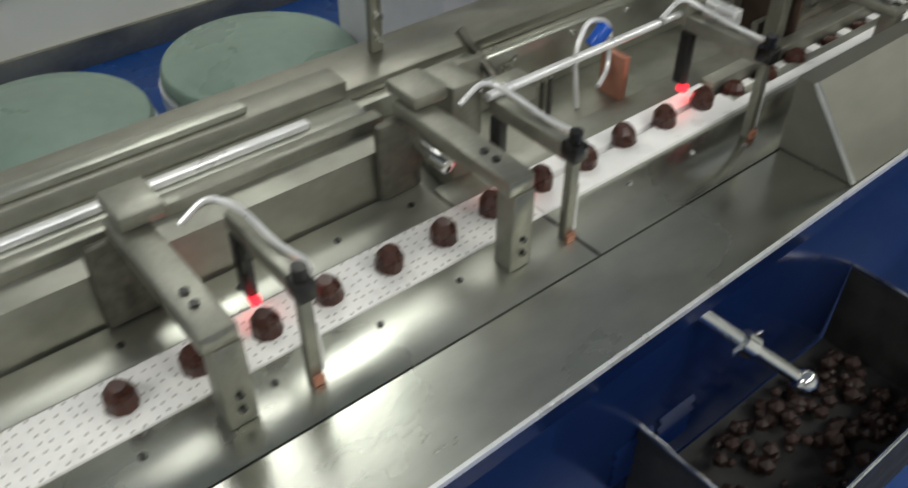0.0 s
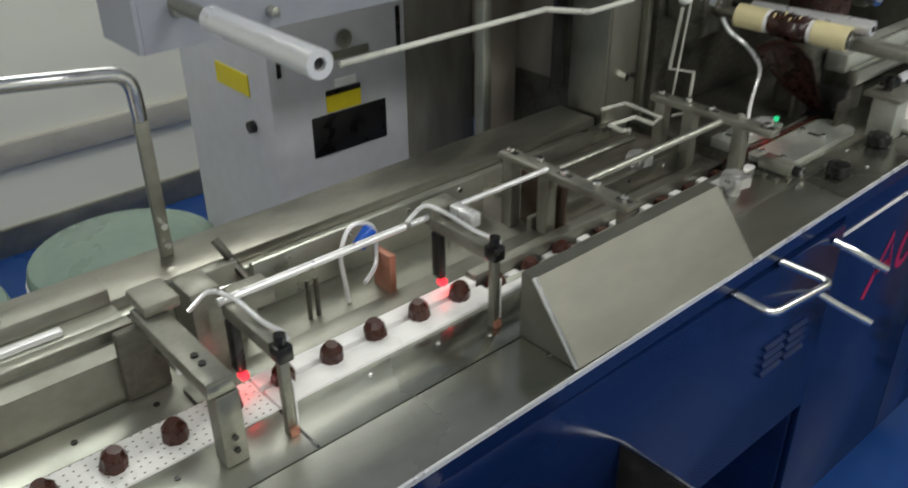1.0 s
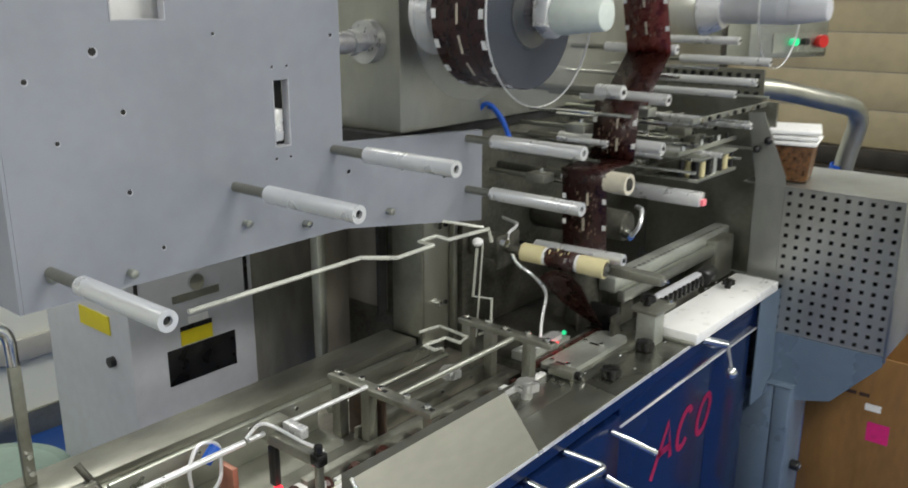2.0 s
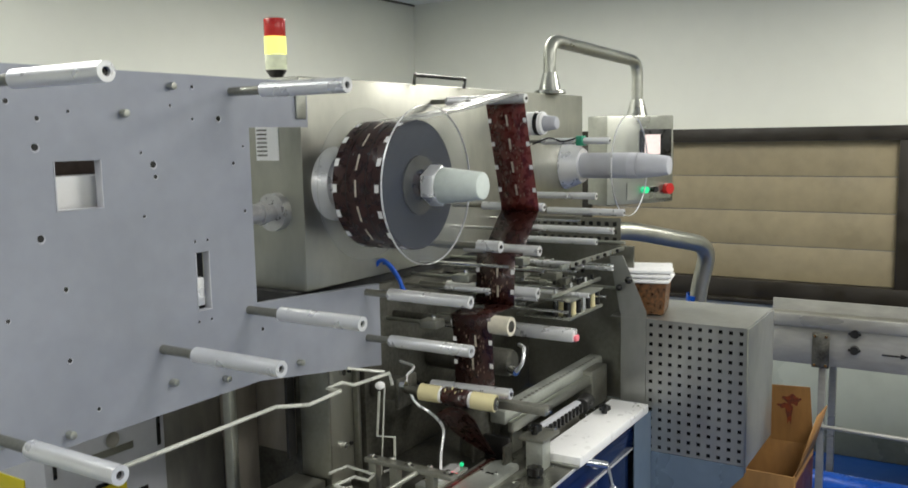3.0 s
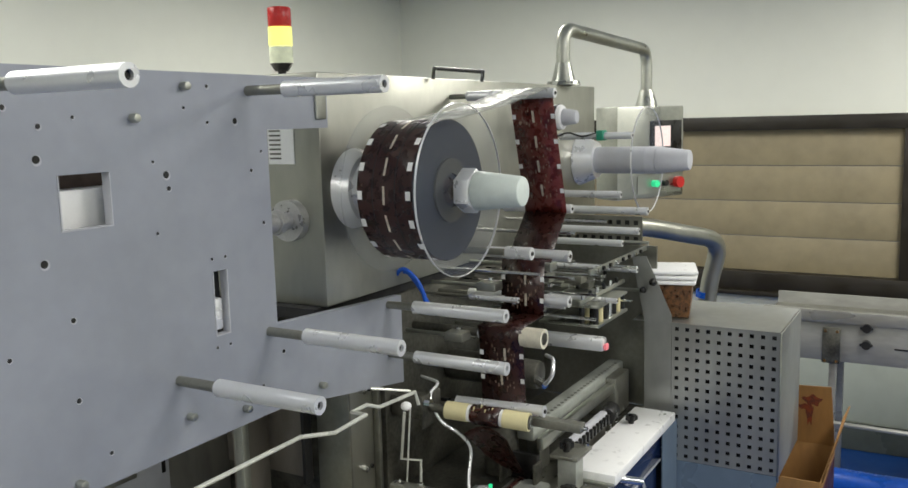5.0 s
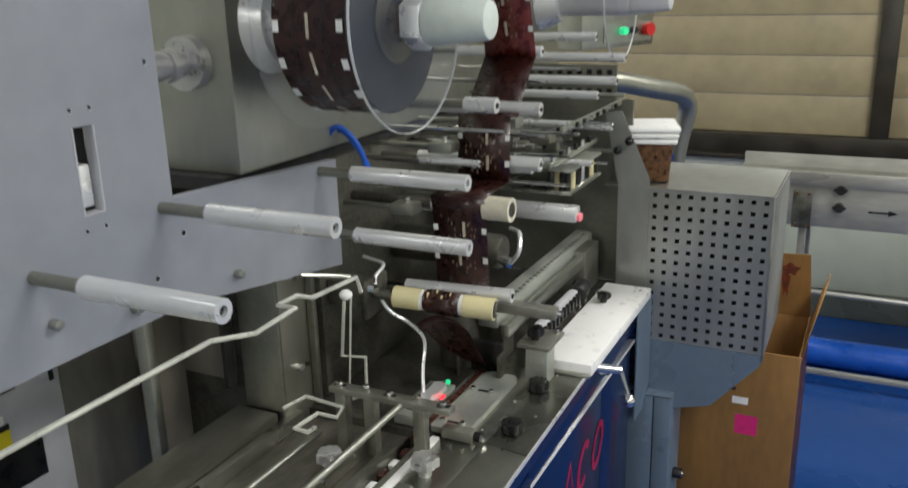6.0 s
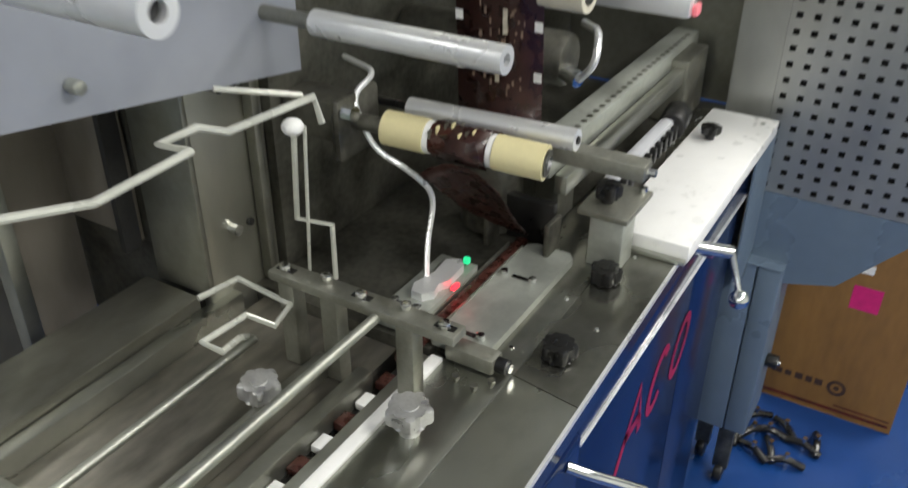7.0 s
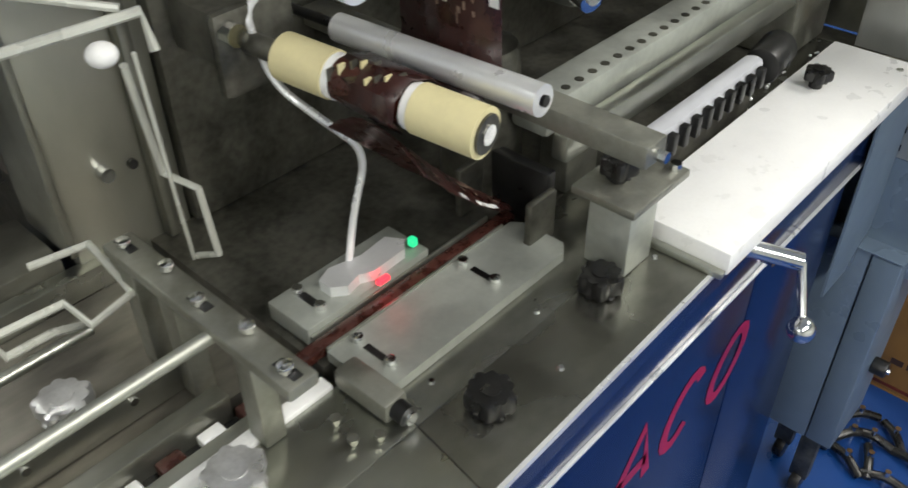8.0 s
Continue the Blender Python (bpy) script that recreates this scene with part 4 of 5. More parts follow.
for i, (x, y, z) in enumerate(clutter):
    t = thing("adjuster", (x, y, z), "small steel adjuster block with screws", "bracket", "tower adjusters")
    part("block", box(B(), (x - 0.025, y - 0.03, z - 0.012), (x + 0.025, y + 0.03, z + 0.012), 0.003), CAST if i % 2 else STEEL, t)
    part("rod", cyl(B(), (x, YB, z), (x, y + 0.031, z), 0.006, seg=10), STEEL, t)
    part("screw", cyl(B(), (x + 0.01, y, z + 0.012), (x + 0.01, y, z + 0.022), 0.008, seg=10), BLACK if i % 3 else CHROME, t)
for x, z, y1, r in ((2.45, 1.345, 0.50, 0.005), (2.50, 1.47, 0.49, 0.005), (2.70, 1.355, 0.47, 0.004), (2.90, 1.52, 0.48, 0.006), (2.60, 1.625, 0.52, 0.005), (2.15, 1.53, 0.55, 0.005),
                    (2.28, 1.50, 0.50, 0.005), (2.74, 1.46, 0.47, 0.005), (2.40, 1.43, 0.48, 0.004), (2.12, 1.41, 0.62, 0.006), (2.34, 1.62, 0.52, 0.005), (2.86, 1.36, 0.50, 0.006)):
    solo("tie_rod", cyl(B(), (x, YB, z), (x, y1, z), r, seg=10), CHROME if r < 0.0055 else STEEL, "thin bright tie rod of the film tower", "rod", "tower tie rods")
fpl = thing("tower_plate", (2.7, 0.5, 1.49), "narrow steel plate tying the tower rods", "plate")
part("plate", box(B(), (2.42, 0.505, 1.484), (2.99, 0.515, 1.50), 0.002), STEEL, fpl)
part("plate", box(B(), (2.40, 0.53, 1.395), (2.80, 0.54, 1.408), 0.002), STEEL, fpl)
for i in range(8):
    part("nut", cyl(B(), (2.46 + i * 0.06, 0.505, 1.492), (2.46 + i * 0.06, 0.497, 1.492), 0.007, seg=6), BLACK if i % 3 else CHROME, fpl)
for i in range(6):
    part("screw", cyl(B(), (2.43 + i * 0.06, 0.535, 1.408), (2.43 + i * 0.06, 0.535, 1.425), 0.006, seg=8), BLACK if i % 2 else CHROME, fpl)
gr = thing("cooling_grille", (3.0, 0.7, 1.5), "dark steel grille with square holes behind the tower", "grille")
gp = part("plate", box(B(), (2.985, 0.53, 1.38), (2.99, 0.90, 1.60)), STEEL_DULL, gr)
for i in range(11):
    for j in range(7):
        part("hole", box(B(), (2.9835, 0.545 + i * 0.032, 1.395 + j * 0.029), (2.9848, 0.561 + i * 0.032, 1.411 + j * 0.029)), BLACK, gp)
bp_ = thing("motor_cover", (2.25, 0.65, 1.05), "rounded dark grey cover beneath the film", "cover")
part("shell", cyl(B(), (2.20, 0.70, DK), (2.20, 0.70, 1.12), 0.055, 0.045, 24, 0.01), DARK_STEEL, bp_)
solo("air_hose", pipe(B(), [(1.93, YB, 1.50), (1.94, 0.86, 1.57), (1.955, 0.82, 1.53), (1.96, 0.80, 1.48), (1.99, 0.82, 1.44)], 0.006, 10, 0.04), BLUE_P, "blue air hose looping below the film reel", "hose")
solo("air_hose", pipe(B(), [(1.97, YB, 1.50), (1.965, 0.87, 1.56), (1.975, 0.83, 1.51), (1.99, 0.81, 1.46)], 0.005, 10, 0.04), BLUE_P, "blue air hose looping below the film reel", "hose")

for i in range(14):
    x, z = 2.10 + 0.058 * i, 1.345 + 0.02 * ((i * 5) % 7)
    t = thing("spring_post", (x, YB, z), "short chrome spring post on the film tower", "spring", "tower spring posts")
    y1 = 0.60 + 0.03 * (i % 4)
    part("pin", cyl(B(), (x, YB, z), (x, y1, z), 0.0035, seg=8), CHROME, t)
    part("collar", cyl(B(), (x, y1 + 0.03, z), (x, y1 + 0.055, z), 0.009, seg=10, bev=0.001), STEEL if i % 2 else BLACK, t)
    part("nut", cyl(B(), (x, y1 - 0.006, z), (x, y1 + 0.004, z), 0.0075, seg=6), CHROME if i % 3 else BLACK, t)

# ---- grey enamelled reel panel ----
YP = 0.84
pan = thing("reel_station", (1.1, YP, 1.35), "large grey enamelled mounting plate with drilled holes", "machine panel")
lower = lambda x: 1.335 if x < 1.42 else 1.335 - (x - 1.415) * 0.155
pl = B()
prism(pl, [(0.712, lower(0.7)), (1.415, lower(1.4)), (1.415, 1.538), (0.712, 1.538)], "y", YP, YP + 0.02)
for a, b_, c, d_ in ((0.712, 0.91, 1.538, 2.058), (0.91, 1.013, 1.538, 1.788), (0.91, 1.013, 1.882, 2.058), (1.013, 1.234, 1.538, 2.058),
                     (1.234, 1.275, 1.67, 2.058), (1.275, 1.415, 1.538, 2.058)):
    box(pl, (a, YP, c), (b_, YP + 0.02, d_))
box(pl, (1.415, YP, 1.945), (1.622, YP + 0.02, 2.058))
prism(pl, [(1.415, lower(1.4)), (1.90, lower(1.9)), (1.90, 1.498), (1.415, 1.525)], "y", YP, YP + 0.02)
bmesh.ops.remove_doubles(pl, verts=pl.verts[:], dist=1e-5)
pplate = part("plate", pl, GREY, pan)
part("slot_block", box(B(), (1.246, YP + 0.010, 1.548), (1.266, YP + 0.034, 1.612), 0.003), ALU, pan)
# Black sheet added to give the shade inside the slot.
part("slot_back", box(B(), (1.226, YP + 0.035, 1.52), (1.285, YP + 0.04, 1.69)), RUBBER, pan)
for x0, x1, z0, z1 in ((1.2345, 1.2365, 1.5385, 1.6695), (1.2725, 1.2745, 1.5385, 1.6695), (1.237, 1.272, 1.5385, 1.5405)):
    part("slot_lip", box(B(), (x0, YP - 0.0015, z0), (x1, YP + 0.018, z1)), LIGHT_GREY, pan)
for x0, x1, z0, z1 in ((0.9105, 0.9125, 1.7885, 1.8815), (1.0105, 1.0125, 1.7885, 1.8815), (0.913, 1.010, 1.7885, 1.7905)):
    part("opening_lip", box(B(), (x0, YP - 0.0015, z0), (x1, YP + 0.018, z1)), LIGHT_GREY, pan)
# Dark brown sheet that paints the shade deep in the opening.
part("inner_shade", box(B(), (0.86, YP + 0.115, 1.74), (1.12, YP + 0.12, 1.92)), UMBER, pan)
part("backing", box(B(), (0.90, YP + 0.05, 1.74), (1.12, YP + 0.11, 1.852), 0.002), WHITE, pan)
part("plate_flange", box(B(), (0.705, YP, 1.335), (0.7115, YP + 0.12, 2.058)), GREY, pan)
for x, z, r in ((0.828, 1.991, 0.006), (0.885, 1.961, 0.006), (0.877, 1.908, 0.009), (0.949, 1.975, 0.004), (1.251, 2.031, 0.005), (1.189, 1.99, 0.004), (1.247, 1.962, 0.004),
                (1.322, 1.963, 0.008), (1.108, 1.893, 0.004), (1.137, 1.867, 0.009), (1.141, 1.842, 0.006), (1.361, 1.862, 0.005), (1.393, 1.90, 0.004), (1.39, 1.75, 0.005), (1.107, 1.762, 0.004),
                (0.875, 1.74, 0.009), (0.918, 1.639, 0.006), (0.915, 1.501, 0.006), (1.236, 1.695, 0.004), (1.272, 1.695, 0.004), (1.236, 1.515, 0.004), (1.272, 1.515, 0.004),
                (0.80, 1.60, 0.005), (0.76, 1.70, 0.006), (1.43, 1.46, 0.006), (1.60, 1.44, 0.006), (1.75, 1.40, 0.006), (1.36, 1.40, 0.006), (0.97, 1.39, 0.005)):
    # Black disc set off centre leaves a pale crescent, the painted light in the bore.
    part("hole", cyl(B(), (x - 0.15 * r, YP - 0.0014, z + 0.18 * r), (x - 0.15 * r, YP + 0.004, z + 0.18 * r), r * 0.76, seg=14), BLACK, pplate)
    part("lit_bore", cyl(B(), (x, YP - 0.0008, z), (x, YP + 0.003, z), r, seg=16), LIGHT_GREY, pplate)
for x, z in ((1.068, 1.973), (1.189, 2.031), (1.15, 1.40), (0.76, 1.385), (0.90, 1.36), (1.30, 1.37), (1.55, 1.35)):
    part("bolt", cyl(B(), (x, YP, z), (x, YP - 0.018, z), 0.008, seg=12, bev=0.002), STEEL, pplate)
part("hinge", box(B(), (1.575, YP - 0.008, 1.965), (1.61, YP - 0.0005, 2.05), 0.003), STEEL, pan)


def guide_roller(x, z, y0, y1, r=0.0165, rs=0.010, sleeve=0.30):
    t = thing("guide_roller", (x, y0, z), "aluminium film guide roller on a steel shaft", "roller", "film guide rollers")
    ys = y0 + (y1 - y0) * (1 - sleeve)
    part("shaft", cyl(B(), (x, y0, z), (x, ys, z), rs), CAST, t)
    sl = part("sleeve", ring(B(), (x, ys, z), (x, y1, z), r, 0.0075, 28), ALU, t)
    part("bolt", cyl(B(), (x, ys, z), (x, y1 + 0.006, z), 0.0072, seg=10), BLACK, sl)


for x, z in ((0.762, 1.394), (1.133, 1.476), (1.388, 1.515), (0.786, 2.023), (1.363, 2.025)):
    guide_roller(x, z, YP, 0.50, sleeve=0.70)
for z in (1.484, 1.353):
    guide_roller(1.839, z, YB, 0.497, sleeve=0.64)

# ---- cabinet with reel ----
cab = thing("reel_cabinet", (2.5, 1.1, 1.515), "brushed stainless machine cabinet carrying the film reel", "cabinet")
part("body", box(B(), (1.63, 0.872, 1.515), (3.42, 1.45, 2.075), 0.005), STEEL_V, cab)
part("black_seal", box(B(), (1.60, 0.89, 1.488), (3.40, 1.42, 1.5145)), RUBBER, cab)
lab = part("label", box(B(), (1.6275, 0.95, 1.86), (1.6295, 1.03, 1.965)), WHITE, cab)
for k in range(8):
    part("label_line", box(B(), (1.6265, 0.99, 1.872 + k * 0.011), (1.6273, 1.025, 1.876 + k * 0.011)), DARK_STEEL, lab)
part("top_handle", pipe(B(), [(2.13, 0.86, 2.07), (2.13, 0.855, 2.10), (2.42, 0.855, 2.10), (2.42, 0.86, 2.07)], 0.006, 8), BLACK, cab)
part("shaft_flange", cyl(B(), (1.63, 0.965, 1.725), (1.605, 0.965, 1.725), 0.05, seg=28), CAST_ALU, cab)
part("shaft_nut", cyl(B(), (1.605, 0.965, 1.725), (1.545, 0.965, 1.725), 0.022, seg=20), CAST_ALU, cab)
part("shaft_nut", cyl(B(), (1.58, 0.965, 1.725), (1.56, 0.965, 1.725), 0.03, seg=8), CAST_ALU, cab)
part("shaft_tip", cyl(B(), (1.545, 0.965, 1.725), (1.50, 0.965, 1.725), 0.026, 0.022, 20), CAST_ALU, cab)
reel = thing("film_reel", (1.76, 0.85, 1.79), "reel of dark brown printed film between clear discs", "film reel")
HX, HZ = 1.76, 1.793
part("flange", cyl(B(), (HX, 0.871, HZ), (HX, 0.83, HZ), 0.10, 0.085, 40), ALU, reel)
part("flange", cyl(B(), (HX, 0.83, HZ), (HX, 0.765, HZ), 0.07, 0.06, 36), ALU, reel)
froll = part("film_roll", cyl(B(), (HX, 0.745, HZ), (HX, 0.60, HZ), 0.165, seg=72), FILM, reel)
ROLL_SIDE = material("wound_film_side", (0.016, 0.019, 0.028), 0.4, 0.0, 0.2, 6, 0.02, 60, rvar=0.05)
part("roll_side", ring(B(), (HX, 0.5995, HZ), (HX, 0.5985, HZ), 0.1635, 0.03, 72), ROLL_SIDE, froll, "smooth dark blue-grey side of the wound film")
part("core", ring(B(), (HX, 0.598, HZ), (HX, 0.592, HZ), 0.075, 0.04), DARK_STEEL, reel)
GLASS2 = material("thin_clear_acrylic", (0.45, 0.47, 0.48), 0.10, 0.0, 0.02, 5, 0.01, 50, alpha=0.10, rvar=0.03)
for y, gm in ((0.765, GLASS2), (0.57, GLASS)):
    d_ = part("disc", cyl(B(), (HX, y, HZ), (HX, y - 0.004, HZ), 0.20, seg=80), gm, reel, "clear acrylic disc")
    part("disc_rim", ring(B(), (HX, y + 0.0004, HZ), (HX, y - 0.0044, HZ), 0.2015, 0.2003, 80), GLASS if y > 0.7 else ALU, d_)
for k in range(16):
    a = 2 * math.pi * k / 16
    u, v = Vector((math.cos(a), 0, math.sin(a))), Vector((-math.sin(a), 0, math.cos(a)))
    for y, wy, wl, m in ((0.737, 0.013, 0.010, WHITE), (0.608, 0.013, 0.010, WHITE), (0.672, 0.006, 0.021, CREAM)):
        f = B()
        c = Vector((HX, y, HZ)) + u * 0.1662
        f.faces.new([f.verts.new(c + s * v * wl + q * Vector((0, wy / 2, 0))) for s, q in ((-1, -1), (1, -1), (1, 1), (-1, 1))])
        part("print_mark", f, m, froll)
for y0 in (0.705, 0.645):
    part("roll_band", ring(B(), (HX, y0, HZ), (HX, y0 - 0.003, HZ), 0.1658, 0.1645, 72), BLACK, froll)
part("hub_nut", cyl(B(), (HX, 0.565, HZ), (HX, 0.525, HZ), 0.052, seg=6, bev=0.004), ALU, reel)
PALE = material("pale_green_grey_plastic", (0.60, 0.66, 0.62), 0.45, 0.0, 0.06, 8)
part("hub", cyl(B(), (HX, 0.525, HZ), (HX, 0.408, HZ), 0.046, 0.034, 36, 0.005), PALE, reel)
r2 = thing("spare_spindle", (3.25, 0.85, 1.79), "grey spindle with an empty clear disc", "spindle")
SX, SZ = 3.26, 1.785
part("flange", cyl(B(), (SX, 0.871, SZ), (SX, 0.80, SZ), 0.10, 0.07, 32), ALU, r2)
part("arbor", cyl(B(), (SX, 0.80, SZ), (SX, 0.56, SZ), 0.052, seg=28), LIGHT_GREY, r2)
part("hub", cyl(B(), (SX, 0.56, SZ), (SX, 0.435, SZ), 0.052, 0.037, 28, 0.005), LIGHT_GREY, r2)
part("disc", cyl(B(), (SX, 0.60, SZ), (SX, 0.596, SZ), 0.20, seg=60), GLASS, r2)
part("disc_rim", ring(B(), (SX, 0.6004, SZ), (SX, 0.5956, SZ), 0.2025, 0.2003, 60), ALU, r2)
bm_ = thing("brake_motor", (2.77, 0.8, 1.95), "white cylindrical brake motor on the cabinet", "motor")
part("body", cyl(B(), (2.78, 0.871, 1.955), (2.78, 0.74, 1.955), 0.042, seg=24, bev=0.006), WHITE, bm_)
part("band", ring(B(), (2.78, 0.77, 1.955), (2.78, 0.755, 1.955), 0.0435, 0.041), BLACK, bm_)
part("nose", cyl(B(), (2.78, 0.74, 1.955), (2.78, 0.69, 1.955), 0.030, 0.022, 18, 0.004), LIGHT_GREY, bm_)
gcl = thing("web_clip", (2.87, 0.62, 1.889), "green plastic clip with a black wire", "clip")
GREENP = material("green_plastic", (0.03, 0.30, 0.18), 0.4)
part("clip", box(B(), (2.845, 0.625, 1.872), (2.89, 0.65, 1.908), 0.004), GREENP, gcl)
part("wire", pipe(B(), [(2.86, 0.65, 1.90), (2.84, 0.70, 1.885), (2.82, 0.74, 1.905), (2.80, 0.80, 1.88)], 0.003, 8, 0.02), BLACK, gcl)
tw = thing("signal_tower", (1.95, 1.2, 2.075), "lit signal tower with red and yellow segments", "signal light")
TXX, TYY = 2.005, 1.30
part("stem", cyl(B(), (TXX, TYY, 2.0755), (TXX, TYY, 2.11), 0.012, seg=16), BLACK, tw)
part("base", cyl(B(), (TXX, TYY, 2.11), (TXX, TYY, 2.132), 0.020, 0.034, 20), BLACK, tw)
LRED = material("red_lamp_lens", (0.42, 0.012, 0.012), 0.3, emit=(1, 0.05, 0.03), estr=0.08)
LYEL = material("yellow_lamp_lens", (0.8, 0.75, 0.05), 0.3, emit=(1.0, 1.0, 0.25), estr=1.1)
LWHI = material("milky_lamp_lens", (0.75, 0.78, 0.62), 0.3, emit=(0.9, 1.0, 0.6), estr=0.15)
part("segment", cyl(B(), (TXX, TYY, 2.132), (TXX, TYY, 2.18), 0.034, seg=24), LWHI, tw)
part("segment", cyl(B(), (TXX, TYY, 2.182), (TXX, TYY, 2.235), 0.034, seg=24), LYEL, tw)
part("segment", cyl(B(), (TXX, TYY, 2.237), (TXX, TYY, 2.292), 0.034, seg=24, bev=0.004), LRED, tw)
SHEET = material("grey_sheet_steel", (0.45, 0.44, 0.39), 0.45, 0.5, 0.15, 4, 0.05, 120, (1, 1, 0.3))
# Plain steel sheet with its dark brown reflection put into the colour.
BROWN_SHEET = material("brown_reflecting_sheet_steel", (0.27, 0.245, 0.21), 0.4, 0.45, 0.2, 3, 0.05, 120, (1, 1, 0.4))
back = thing("rear_housing", (2.3, 1.0, DK), "dull stainless rear housing of the wrapping machine", "machine housing")
part("front_plate", box(B(), (1.755, 0.92, DK - 0.05), (1.90, 0.94, 1.487), 0.003), STEEL_V, back)
# Front wall goes on here; its shadow and dark reflection are in the colour.
part("shaded_plate", box(B(), (1.902, 0.905, DK), (3.41, 0.94, 1.487), 0.003), DARK_STEEL, back)
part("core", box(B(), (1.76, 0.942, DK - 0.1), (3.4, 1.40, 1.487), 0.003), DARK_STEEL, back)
part("fold", box(B(), (1.745, 0.912, DK + 0.03), (1.7545, 1.02, 1.487), 0.002), STEEL_DULL, back)
part("fold", box(B(), (1.86, 0.9, DK), (1.875, 0.9195, 1.487), 0.003), STEEL_DULL, back)
part("end_wall", box(B(), (XR + 0.001, 0.41, 0.50), (2.958, 0.904, DK - 0.003)), DARK_STEEL, back)
part("inner_wall", box(B(), (2.96, 0.47, DK), (2.97, 0.903, 1.50)), STEEL_DULL, back)
part("side_sheet", box(B(), (1.752, 1.05, DK + 0.08), (1.7585, 1.36, 1.30), 0.002), BROWN_SHEET, back)
for z in (1.033, 1.25):
    part("bolt", cyl(B(), (1.81, 0.92, z), (1.81, 0.906, z), 0.009, seg=10), CHROME, back)
    part("bolt", cyl(B(), (1.845, 0.92, z - 0.005), (1.845, 0.914, z - 0.005), 0.006, seg=10), BLACK, back)
part("frame_post", box(B(), (1.60, 1.15, FZ), (1.625, 1.18, 1.487), 0.003), STEEL, back)
part("frame_sheet", box(B(), (1.541, 1.365, FZ), (1.765, 1.375, 1.487)), SHEET, back)
part("dark_sheet", box(B(), (1.626, 1.20, FZ), (1.7515, 1.21, 1.487)), BROWN_SHEET, back)
# Black strip that paints the dark gap beside the side sheet.
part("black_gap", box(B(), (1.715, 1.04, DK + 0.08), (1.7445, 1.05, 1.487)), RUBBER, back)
part("frame_beam", box(B(), (0.72, 0.862, 1.995), (1.63, 0.92, 2.05), 0.003), GREY, back)

# clear cover with bright cut edges
gu = thing("acrylic_cover", (1.4, 0.78, 0.95), "clear acrylic cover with bright cut edges", "cover")
EDGE = material("bright_acrylic_edge", (0.62, 0.63, 0.57), 0.3, 0.2, 0.08)
part("edge", pipe(B(), [(0.98, 0.795, 1.275), (1.40, 0.78, 1.283), (1.49, 0.758, 1.266), (1.63, 0.772, 1.262), (1.612, 0.80, 1.27), (1.66, 0.79, 1.275), (1.69, 0.775, 1.262), (1.815, 0.75, 1.268), (1.815, 0.74, 1.235)], 0.005, 8), EDGE, gu)
part("edge", pipe(B(), [(1.72, 0.82, 1.295), (1.80, 0.755, 1.274)], 0.004, 8), EDGE, gu)
part("edge", pipe(B(), [(1.80, 0.775, 1.215), (1.825, 0.806, 1.075), (1.829, 0.748, 1.08), (1.84, 0.758, 0.985), (1.832, 0.79, 0.97)], 0.004, 8), EDGE, gu)
part("edge", pipe(B(), [(1.805, 0.76, 1.23), (1.832, 0.80, 0.96)], 0.0025, 8), EDGE, gu)
part("edge", pipe(B(), [(1.688, 0.872, 0.998), (1.748, 0.855, 1.002), (1.737, 0.752, 1.002), (1.684, 0.733, 1.008), (1.681, 0.778, 1.01), (1.609, 0.784, 1.01), (1.611, 0.753, 1.007), (1.66, 0.772, 0.99), (1.70, 0.80, 0.955)], 0.0045, 8), EDGE, gu)
part("suction_pad", ball(B(), (1.773, 0.751, 1.243), 0.014, 0.8), WHITE, gu)

# ---- pole and loose things behind the table ----
pole = thing("arm_post", (0.746, 1.0, 0.95), "flat steel post with a bent chrome tube on top", "post")
part("post", box(B(), (0.735, 0.995, DK + 0.03), (0.757, 1.007, 1.20), 0.002), STEEL_DULL, pole)
part("tube", pipe(B(), [(0.746, 1.001, 1.19), (0.744, 1.001, 1.265), (0.565, 1.01, 1.285), (-0.3, 1.06, 1.34)], 0.012, 14, 0.04), CHROME, pole)
part("bolt", cyl(B(), (0.746, 0.995, 0.975), (0.746, 0.985, 0.975), 0.006, seg=8), CHROME, pole)
part("bolt", cyl(B(), (0.746, 0.995, 1.01), (0.746, 0.985, 1.01), 0.006, seg=8), CHROME, pole)
gb = thing("control_box", (1.3, 1.5, FZ), "light grey control cabinet with a black panel", "cabinet")
CY = 1.36
part("body", box(B(), (1.165, CY, FZ + 0.10), (1.54, 1.80, 1.28), 0.005), LIGHT_GREY, gb)
part("base", box(B(), (1.18, CY + 0.02, FZ), (1.53, 1.78, FZ + 0.10)), BLACK, gb)
part("black_panel", box(B(), (1.262, CY - 0.004, 0.850), (1.470, CY - 0.0005, 0.948), 0.001), BLACK, gb)
part("warning_label", box(B(), (1.305, CY - 0.003, 0.951), (1.40, CY - 0.0005, 0.99)), YELLOW, gb, "yellow warning label")
part("warning_label", box(B(), (1.305, CY - 0.003, 0.991), (1.40, CY - 0.0005, 1.003)), BLACK, gb)
part("white_label", box(B(), (1.33, CY - 0.003, 1.006), (1.39, CY - 0.0005, 1.025)), WHITE, gb)
part("lock", cyl(B(), (1.36, CY, 1.115), (1.36, CY - 0.01, 1.115), 0.022, seg=18), CHROME, gb)
part("name_plate", box(B(), (1.29, CY - 0.003, 1.07), (1.43, CY - 0.0005, 1.09)), STEEL_DULL, gb)
